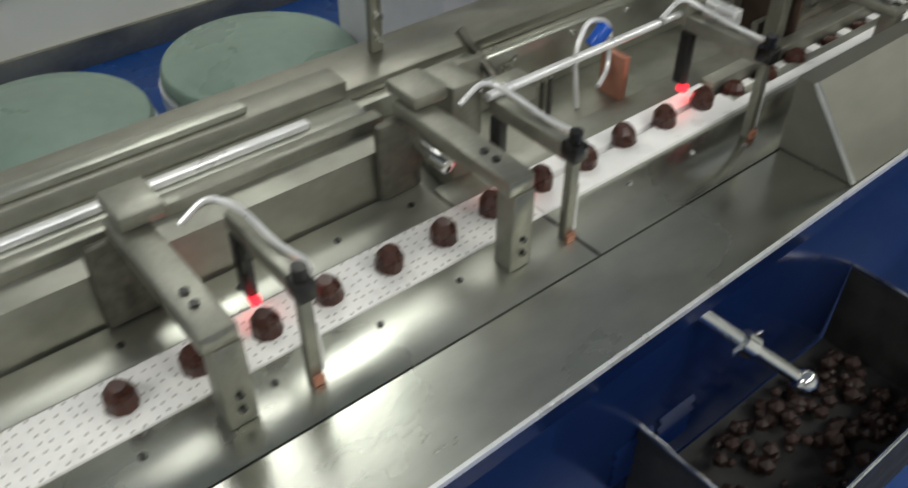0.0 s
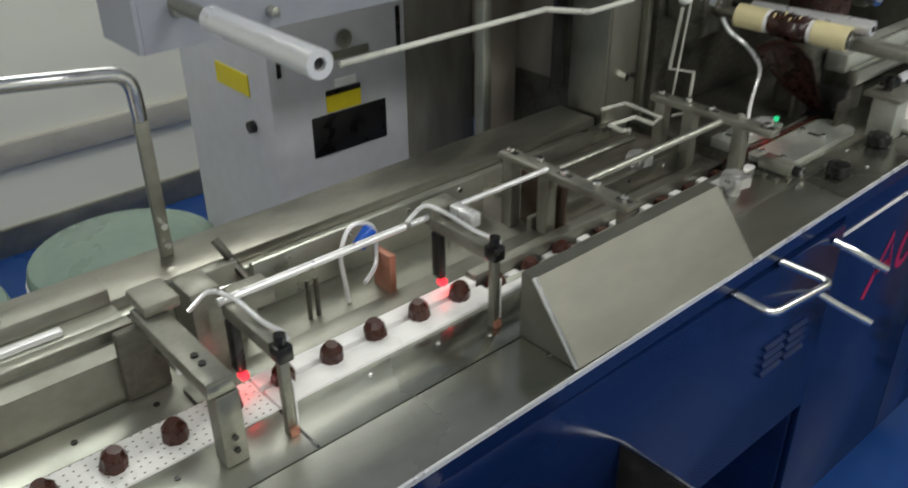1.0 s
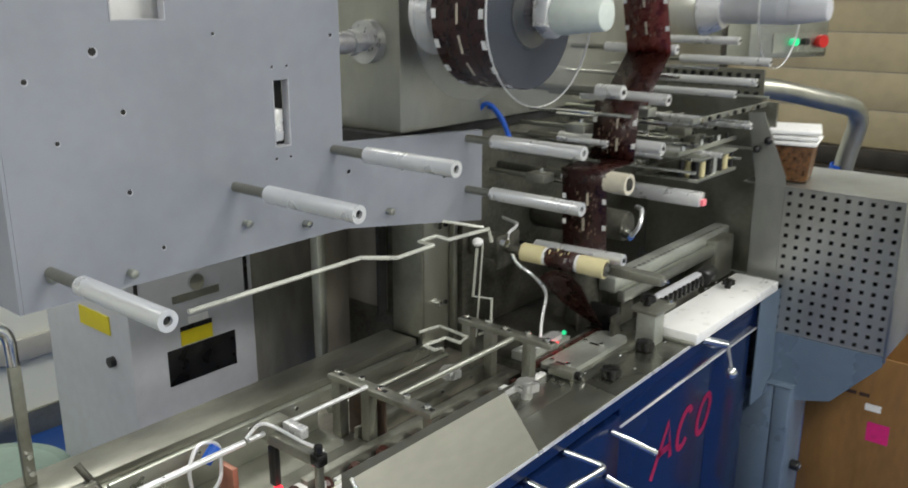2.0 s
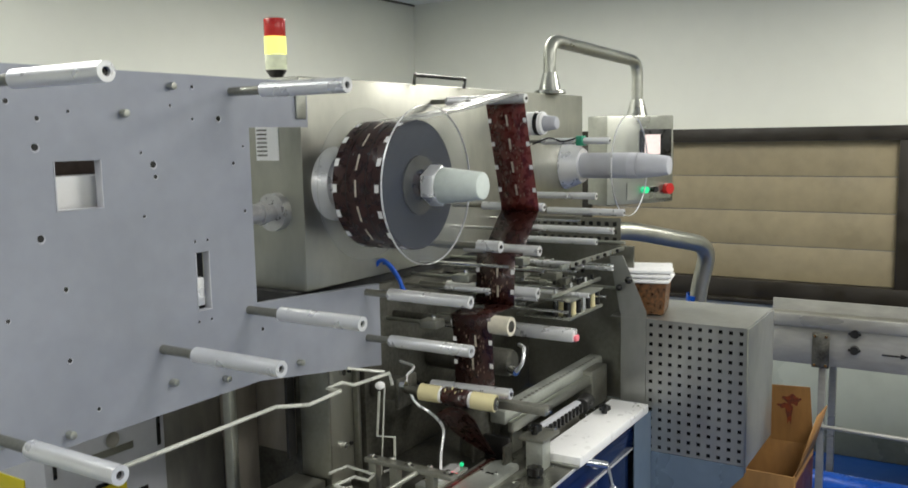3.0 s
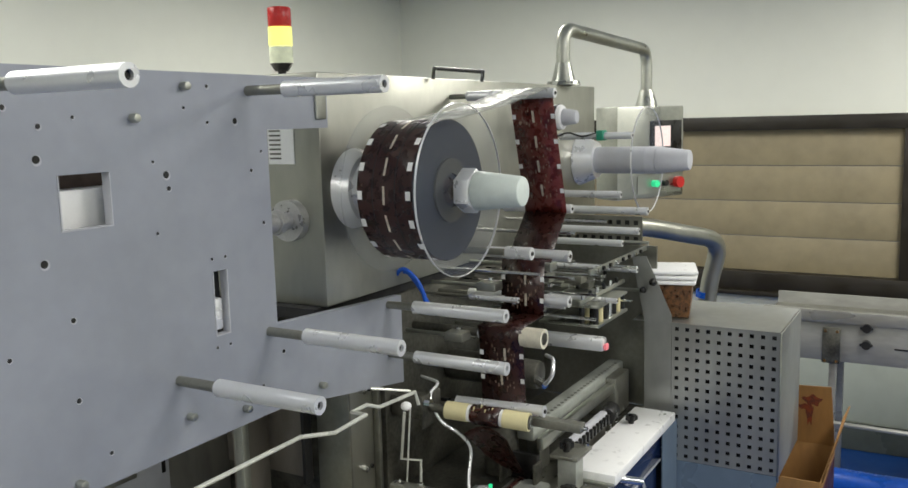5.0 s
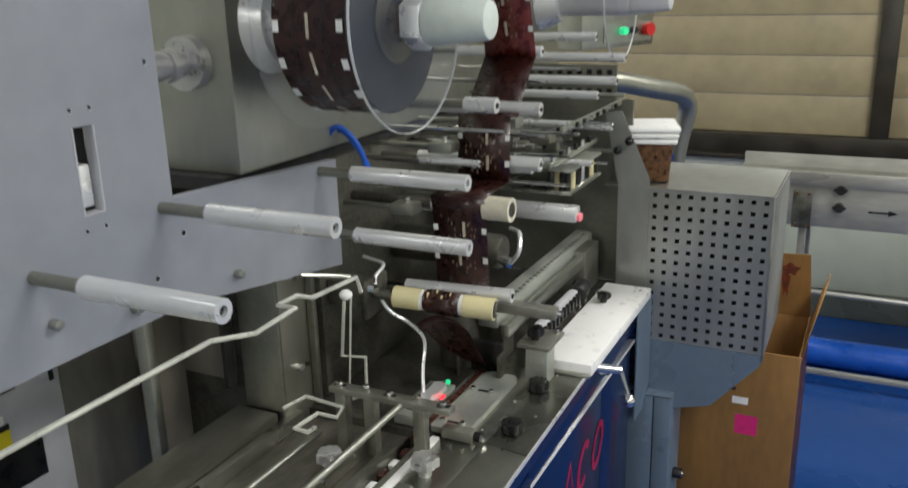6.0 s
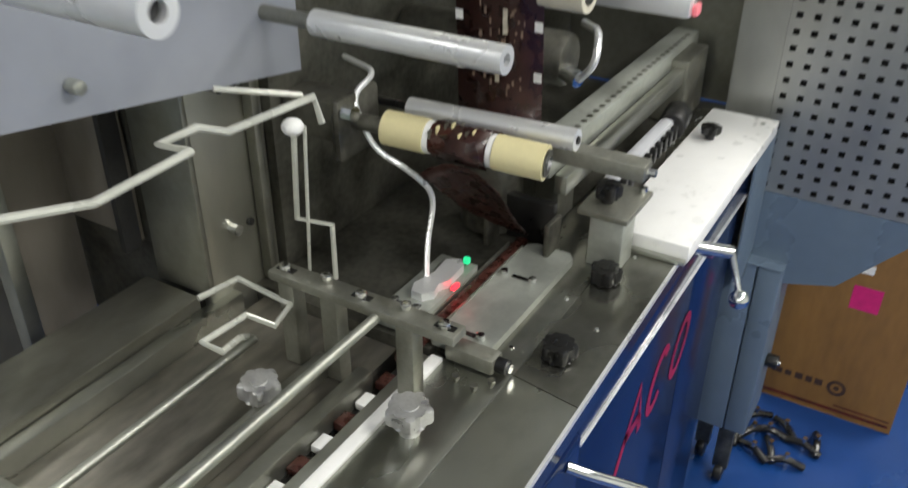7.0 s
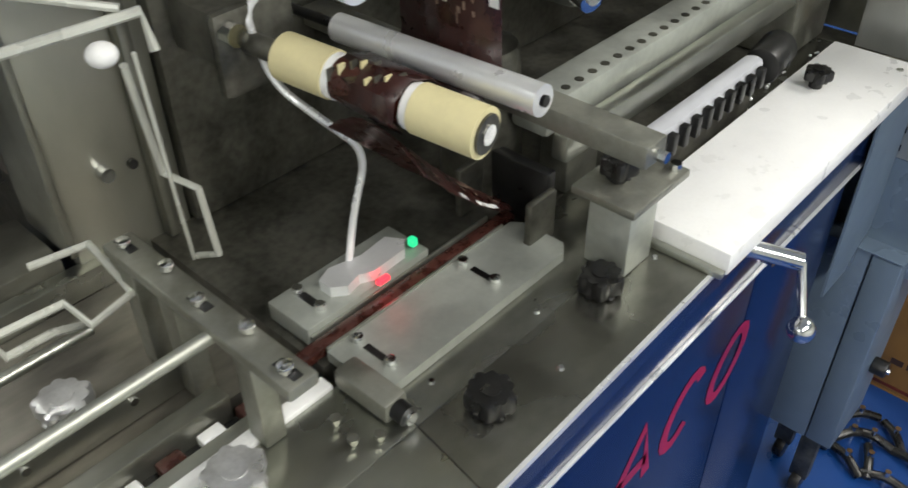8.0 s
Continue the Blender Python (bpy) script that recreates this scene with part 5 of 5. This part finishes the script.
part("vent_slot", box(B(), (1.512, CY - 0.002, 1.05), (1.524, CY - 0.0005, 1.16)), BLACK, gb)
part("vent_slot", box(B(), (1.187, CY - 0.002, 1.06), (1.197, CY - 0.0005, 1.15)), BLACK, gb)
part("side_label", box(B(), (1.1615, 1.45, 1.0), (1.1648, 1.60, 1.05)), YELLOW, gb)
part("cable_gland", cyl(B(), (1.165, 1.45, 0.93), (1.15, 1.45, 0.93), 0.014, seg=12), BLACK, gb)
dr = thing("plastic_drum", (0.93, 1.80, FZ), "dull green translucent plastic drum with a domed lid", "drum", "plastic drums")
GREENT = material("pale_green_plastic", (0.17, 0.24, 0.20), 0.35, 0.0, 0.08, 4)
def drum_parts(t, x, y, r):
    part("wall", cyl(B(), (x, y, FZ), (x, y, 0.50), r * 0.93, r, 48, 0.01), GREENT, t)
    lid = cyl(B(), (x, y, 0.505), (x, y, 0.545), r * 1.04, r, 48, 0.01)
    cyl(lid, (x, y, 0.5445), (x, y, 0.575), r * 0.9, r * 0.35, 48, 0.02)
    part("lid", lid, GREENT, t)
    part("hoop", ring(B(), (x, y, 0.46), (x, y, 0.50), r * 1.05, r * 1.005, 48), ALU, t)
drum_parts(dr, 0.93, 1.80, 0.24)
dr2 = thing("plastic_drum", (0.40, 1.82, FZ), "dull green translucent plastic drum with a domed lid", "drum", "plastic drums")
drum_parts(dr2, 0.40, 1.82, 0.23)
rail = thing("wall_rail", (0.5, Y1, 0.29), "dull grey bumper rail running along the wall", "wall rail", kind="structure")
RAILM = material("dull_warm_grey_rail", (0.42, 0.41, 0.37), 0.5, 0.0, 0.08, 3, 0.04, 120)
part("strip", box(B(), (X0 + 0.01, Y1 - 0.025, 0.24), (2.6, Y1 - 0.0005, 0.345), 0.006), RAILM, rail)
sk = thing("skirting", (0, Y1, FZ), "dark grey skirting strip along the wall", "skirting", kind="structure")
part("strip", box(B(), (X0, Y1 - 0.02, FZ), (X1, Y1 - 0.001, FZ + 0.12), 0.003), STEEL_DULL, sk)

# ---- operator panel on its arm ----
arm = thing("pipe_stand", (3.11, 0.95, 2.075), "bent stainless tube arm carrying the operator panel", "support arm")
part("flange", cyl(B(), (3.125, 0.885, 2.0755), (3.125, 0.885, 2.09), 0.065, 0.06, 24), STEEL, arm)
part("socket", cyl(B(), (3.125, 0.885, 2.09), (3.125, 0.885, 2.16), 0.045, 0.028, 24), STEEL, arm)
part("tube", pipe(B(), [(3.125, 0.885, 2.13), (3.125, 0.885, 2.288), (3.94, 0.82, 2.248), (3.94, 0.82, 2.04)], 0.026, 18, 0.07), STEEL, arm)
part("socket", cyl(B(), (3.94, 0.82, 2.07), (3.94, 0.82, 1.996), 0.03, 0.05, 24), STEEL, arm)
hm = thing("operator_panel", (3.93, 0.83, 1.6), "stainless operator panel with a lit screen and buttons", "control panel")
ang = pose(3.93, 0.83, 0, 0, 0, -27)
def hp(name, lo, hi, mat, bev=0.0, label=""):
    b = box(B(), lo, hi, bev)
    bmesh.ops.transform(b, matrix=ang, verts=b.verts[:])
    return part(name, b, mat, hm, label)
hp("body", (-0.22, -0.06, 1.58), (0.20, 0.08, 1.995), STEEL, 0.008)
SCREEN = material("lit_screen", (0.6, 0.5, 0.47), 0.3, emit=(1.0, 0.84, 0.80), estr=0.55)
hp("screen_frame", (-0.02, -0.066, 1.79), (0.18, -0.0605, 1.93), BLACK, 0.002)
hp("screen", (0.005, -0.068, 1.812), (0.105, -0.0665, 1.905), SCREEN)
bpan = hp("button_panel", (-0.10, -0.064, 1.60), (0.18, -0.0605, 1.68), STEEL)
hp("grip", (0.201, -0.04, 1.72), (0.222, 0.02, 1.90), BLACK, 0.006)
for xx, m, r in ((0.0, LED_G, 0.016), (0.06, BLACK, 0.014), (0.15, LRED, 0.026)):
    b = cyl(B(), (xx, -0.065, 1.645), (xx, -0.09, 1.645), r, seg=18)
    bmesh.ops.transform(b, matrix=ang, verts=b.verts[:])
    part("button", b, m, bpan)
pp = thing("curved_pipe", (4.2, 0.6, FZ), "bent stainless pipe with a blue band at its end", "pipe")
part("tube", pipe(B(), [(3.60, 0.93, 1.47), (3.80, 0.80, 1.46), (4.20, 0.535, 1.355), (4.22, 0.60, 1.10), (4.23, 0.62, FZ)], 0.042, 20, 0.10), STEEL_V, pp)
part("band", ring(B(), (4.222, 0.607, 1.10), (4.224, 0.61, 1.07), 0.047, 0.0425), BLUE_P, pp)

# ---- outfeed guard ----
GUARD = material("satin_guard_steel", (0.42, 0.43, 0.41), 0.40, 0.8, 0.07, 4, 0.06, 160, (1, 1, 0.5), rvar=0.10)
g = thing("perforated_guard", (3.05, 0.2, 0.55), "stainless steel guard box with punched square holes", "guard")
GX, GY0, GY1, GZ0, GZ1 = 2.89, 0.0415, 0.3945, 0.763, 1.2465
fb_ = B()
n, m_ = 10, 14
py, pz = (GY1 - GY0) / n, (GZ1 - GZ0) / m_
hs = 0.0066
for i in range(n):
    for j in range(m_):
        y, z = GY0 + i * py, GZ0 + j * pz
        cy, cz = y + py / 2, z + pz / 2
        o = [(y, z), (y + py, z), (y + py, z + pz), (y, z + pz)]
        h = [(cy - hs, cz - hs), (cy + hs, cz - hs), (cy + hs, cz + hs), (cy - hs, cz + hs)]
        ov = [fb_.verts.new((GX, *p)) for p in o]
        hv = [fb_.verts.new((GX, *p)) for p in h]
        kv = [fb_.verts.new((GX + 0.002, *p)) for p in h]
        for k in range(4):
            fb_.faces.new((ov[k], ov[(k + 1) % 4], hv[(k + 1) % 4], hv[k]))
            fb_.faces.new((hv[k], hv[(k + 1) % 4], kv[(k + 1) % 4], kv[k]))
bmesh.ops.remove_doubles(fb_, verts=fb_.verts[:], dist=1e-5)
part("perforated_front", fb_, GUARD, g, "sheet punched with rows of square holes")
part("liner", box(B(), (GX + 0.025, GY0 + 0.004, GZ0 - 0.02), (GX + 0.03, GY1, GZ1 - 0.006)), RUBBER, g)
part("edge_bar", box(B(), (GX - 0.003, GY0 - 0.006, GZ0 - 0.02), (GX + 0.006, GY0 - 0.0005, GZ1 + 0.002), 0.001), STEEL, g)
part("end", box(B(), (GX + 0.007, GY0 - 0.006, 0.76), (3.28, GY0 - 0.002, GZ1)), GUARD, g)
part("top", box(B(), (GX - 0.003, GY0, GZ1 + 0.0005), (3.28, 0.53, GZ1 + 0.004)), GUARD, g)
part("side", prism(B(), [(GY1 + 0.0005, 0.93), (0.49, 0.93), (0.49, 1.25), (0.535, 1.47), (0.485, 1.475), (GY1 + 0.0005, 1.275)], "x", GX - 0.001, GX + 0.003), GUARD, g)
part("lower_sheet", prism(B(), [(GY0, GZ0 - 0.001), (GY1, GZ0 - 0.001), (GY1, 0.54), (0.33, 0.53), (0.18, 0.57), (GY0, 0.73)], "x", GX - 0.001, GX + 0.003), BLUE_GREY, g)
part("fascia", box(B(), (2.72, 0.372, 0.56), (GX - 0.002, 0.376, 0.915)), BLUE_GREY, g)
part("foot_post", box(B(), (2.85, 0.292, 0.09), (3.02, 0.345, 0.588), 0.004), BLUE_GREY, g)
part("foot_post", box(B(), (2.853, 0.3475, 0.085), (3.02, 0.45, 0.588), 0.004), BLUE_GREY, g)
part("post_cap", box(B(), (2.848, 0.29, 0.5905), (3.02, 0.45, 0.594), 0.001), BLUE_GREY, g)
part("post_seam", box(B(), (2.852, 0.295, 0.588), (3.0, 0.445, 0.5904)), BLACK, g)
for cx, cy in ((2.90, 0.34), (2.97, 0.41)):
    wheel = part("caster", cyl(B(), (cx, cy - 0.012, FZ + 0.03), (cx, cy + 0.012, FZ + 0.03), 0.03, seg=20, bev=0.004), BLACK, g)
    part("fork", box(B(), (cx - 0.012, cy - 0.02, FZ + 0.05), (cx + 0.012, cy + 0.02, 0.089), 0.003), DARK_STEEL, g)
bump = part("rubber_bumper", cyl(B(), (2.94, 0.292, 0.28), (2.94, 0.262, 0.28), 0.018, seg=14, bev=0.003), BLACK, g)
part("bumper_screw", cyl(B(), (2.94, 0.262, 0.28), (2.94, 0.256, 0.28), 0.007, seg=10), CHROME, bump)
part("knob", ball(B(), (2.87, 0.455, 1.39), 0.014), BLACK, g)
part("knob", ball(B(), (2.87, 0.49, 1.36), 0.012), BLACK, g)
tub = thing("plastic_tub", (3.02, 0.44, 1.255), "clear square tub of wrapped chocolates under stacked white lids", "tub")
CHB = material("wrapped_chocolates", (0.15, 0.07, 0.025), 0.4, 0.0, 0.48, 55, 0.3, 60)
bt = B()
prism(bt, [(-0.076, -0.076), (0.076, -0.076), (0.076, 0.076), (-0.076, 0.076)], "z", 0, 0.115)
for v in bt.verts:
    if v.co.z > 0.1:
        v.co.x *= 1.13
        v.co.y *= 1.13
bmesh.ops.transform(bt, matrix=pose(3.02, 0.445, 1.2555, 0, 0, 12), verts=bt.verts[:])
part("bowl", bt, CHB, tub)
for k in range(3):
    b = box(B(), (-0.098, -0.098, 0), (0.098, 0.098, 0.014), 0.006)
    bmesh.ops.transform(b, matrix=pose(3.02, 0.445, 1.372 + k * 0.0175, 0, 0, 12 + 3 * k), verts=b.verts[:])
    part("lid", b, WHITE, tub, "stacked white plastic lid")
for i, (x, y, a) in enumerate(((3.07, 0.24, 20), (3.13, 0.16, 75), (3.12, 0.30, 140), (3.18, 0.22, 45), (3.04, 0.19, 100), (3.16, 0.13, 10), (3.04, 0.28, 60), (3.09, 0.34, 5), (3.14, 0.26, 95), (3.19, 0.31, 130))):
    t = thing("clamp_lever", (x, y, FZ), "black clamping lever with a chrome screw on the floor", "lever", "levers on the floor")
    c, s = math.cos(radians(a)), math.sin(radians(a))
    part("arm", pipe(B(), [(x - 0.05 * c, y - 0.05 * s, FZ + 0.012), (x, y, FZ + 0.03), (x + 0.05 * c, y + 0.05 * s, FZ + 0.012)], 0.0105, 10, 0.02), BLACK, t)
    part("screw", cyl(B(), (x, y, FZ + 0.001), (x, y, FZ + 0.05), 0.007, seg=10), CHROME, t)

# ---- cardboard carton ----
bx = thing("cardboard_box", (3.6, 0.18, FZ), "open brown cardboard carton standing on the floor", "box")
BX0, BX1, BY0, BY1, BZ = 3.33, 3.74, -0.045, 0.38, 0.585
part("bottom", box(B(), (BX0, BY0, FZ + 0.001), (BX1, BY1, FZ + 0.008)), CARD, bx)
for lo, hi in (((BX0, BY0, FZ + 0.009), (BX0 + 0.006, BY1, BZ)), ((BX1 - 0.006, BY0, FZ + 0.009), (BX1, BY1, BZ)),
               ((BX0 + 0.0065, BY0, FZ + 0.009), (BX1 - 0.0065, BY0 + 0.006, BZ)), ((BX0 + 0.0065, BY1 - 0.006, FZ + 0.009), (BX1 - 0.0065, BY1, BZ))):
    part("wall", box(B(), lo, hi, 0.0015), CARD, bx)
part("flap", prism(B(), [(BY0, BZ + 0.001), (BY1, BZ + 0.001), (BY1 - 0.02, BZ + 0.23), (BY0 + 0.02, BZ + 0.25)], "x", BX1 - 0.006, BX1), CARD, bx)
fl = B()
fl.faces.new([fl.verts.new(v) for v in ((BX0 + 0.01, BY0, BZ), (BX1 - 0.01, BY0, BZ), (BX1 - 0.03, BY0 - 0.05, BZ + 0.19), (BX0 + 0.15, BY0 - 0.05, BZ + 0.21))])
fo = part("flap", fl, CARD, bx)
fo.modifiers.new("thickness", "SOLIDIFY").thickness = 0.005
# Red-purple of the carton's side, with that face's shadow mixed into the colour.
SIDE_SHADED = material("shaded_purple_print", (0.075, 0.016, 0.022), 0.55, 0.0, 0.35, 8, 0.08, 60)
part("printed_side", box(B(), (BX0 + 0.035, BY0 - 0.0012, FZ + 0.02), (BX1 - 0.012, BY0 - 0.0002, BZ - 0.035)), SIDE_SHADED, bx, "purple printed side, darkened by shadow in its colour")
for cy, cz, ry_, rz_ in ((0.045, BZ + 0.185, 0.036, 0.022), (0.055, BZ + 0.13, 0.014, 0.05), (0.075, BZ + 0.155, 0.028, 0.012)):
    blot = [(cy + ry_ * (1 + 0.25 * math.sin(3 * a + 9 * cy)) * math.cos(a), cz + rz_ * (1 + 0.3 * math.sin(5 * a)) * math.sin(a)) for a in (2 * math.pi * k / 22 for k in range(22))]
    part("stain", prism(B(), blot, "x", BX1 - 0.0068 - 0.0004 * cy, BX1 - 0.0061), STAIN, bx, "rust-red stain on the flap")
PINK = material("pink_label", (0.70, 0.02, 0.20), 0.6)
INK = material("dark_print", (0.05, 0.025, 0.02), 0.7)
part("label", box(B(), (BX0 - 0.001, 0.078, 0.257), (BX0 - 0.0002, 0.155, 0.333)), PINK, bx, "bright pink label")
part("label", box(B(), (BX0 - 0.001, 0.115, 0.375), (BX0 - 0.0002, 0.17, 0.402)), WHITE, bx, "small white label")
for i, (y0, w, z0, h) in enumerate(((0.165, 0.022, -0.036, 0.022), (0.195, 0.018, -0.036, 0.022), (0.222, 0.022, -0.036, 0.022), (0.255, 0.018, -0.034, 0.018), (0.282, 0.03, -0.034, 0.018), (0.16, 0.035, 0.425, 0.014), (0.205, 0.05, 0.425, 0.014))):
    part("print_bar", box(B(), (BX0 - 0.001, y0, z0), (BX0 - 0.0002, y0 + w, z0 + h)), INK, bx)
part("print_ring", ring(B(), (BX0 - 0.0012, 0.125, -0.028), (BX0 - 0.0002, 0.125, -0.028), 0.027, 0.017, 24), INK, bx)
part("print_dot", cyl(B(), (BX0 - 0.0012, 0.125, -0.028), (BX0 - 0.0002, 0.125, -0.028), 0.008, seg=14), INK, bx)
RED_INK = material("dark_red_print", (0.10, 0.012, 0.008), 0.7, 0.0, 0.4, 30)
part("print_band", box(B(), (BX0 - 0.001, BY0 + 0.01, -0.112), (BX0 - 0.0002, BY1 - 0.01, -0.102)), RED_INK, bx)
part("print_band", box(B(), (BX0 - 0.001, BY0 + 0.01, -0.092), (BX0 - 0.0002, 0.12, -0.087)), RED_INK, bx)

# ---- outfeed conveyor along the window wall ----
PALE_STEEL = material("pale_satin_steel", (0.40, 0.40, 0.375), 0.42, 0.5, 0.10, 6, 0.05, 120, (1, 0.3, 1))
cv = thing("outfeed_conveyor", (4.75, 0, FZ), "stainless outfeed conveyor along the window wall", "conveyor")
part("side_plate", box(B(), (4.70, -2.6, 0.685), (4.715, 0.36, 0.885), 0.003), PALE_STEEL, cv)
part("top_rail", box(B(), (4.685, -2.6, 0.8855), (4.72, 0.42, 0.95), 0.004), PALE_STEEL, cv)
part("bed", box(B(), (4.7205, -2.6, 0.84), (5.12, 0.42, 0.885)), STEEL_DULL, cv)
part("far_plate", box(B(), (5.1205, -2.6, 0.685), (5.135, 0.42, 0.95), 0.003), PALE_STEEL, cv)
brk = part("bracket", box(B(), (4.688, 0.045, 0.675), (4.6995, 0.13, 0.86), 0.003), DARK_STEEL, cv)
for y in (0.06, 0.115):
    for z in (0.69, 0.845):
        part("bolt", cyl(B(), (4.688, y, z), (4.68, y, z), 0.008, seg=8), CHROME, brk)
for z in (0.79, 0.875):
    part("knob", cyl(B(), (4.6995, -0.075, z), (4.665, -0.075, z), 0.022, seg=10), BLACK, cv)
    part("knob", box(B(), (4.668, -0.105, z - 0.007), (4.68, -0.045, z + 0.007), 0.003), BLACK, cv)
ar = prism(B(), [(-0.20, 0.772), (-0.20, 0.780), (-0.285, 0.780), (-0.285, 0.790), (-0.325, 0.776), (-0.285, 0.762), (-0.285, 0.772)], "x", 4.698, 4.6995)
part("arrow_mark", ar, BLACK, cv)
for y in (0.08, -1.3, -2.5):
    for x in (4.73, 5.09):
        part("leg", box(B(), (x - 0.018, y - 0.018, FZ + 0.03), (x + 0.018, y + 0.018, 0.84), 0.003), PALE_STEEL, cv)
        part("foot", cyl(B(), (x, y, FZ), (x, y, FZ + 0.03), 0.03, 0.012, 14), BLACK, cv)
part("brace", cyl(B(), (4.70, -2.5, 0.33), (4.70, 0.36, 0.36), 0.012, seg=10), PALE_STEEL, cv)
part("brace", box(B(), (4.68, -2.55, -0.07), (4.71, 0.36, -0.045), 0.003), PALE_STEEL, cv)
solo("blue_roll", cyl(B(), (4.95, -2.4, FZ + 0.075), (4.95, 0.34, FZ + 0.075), 0.074, seg=28, bev=0.01), BLUE_P, "rolled blue plastic sheet lying under the conveyor", "roll")
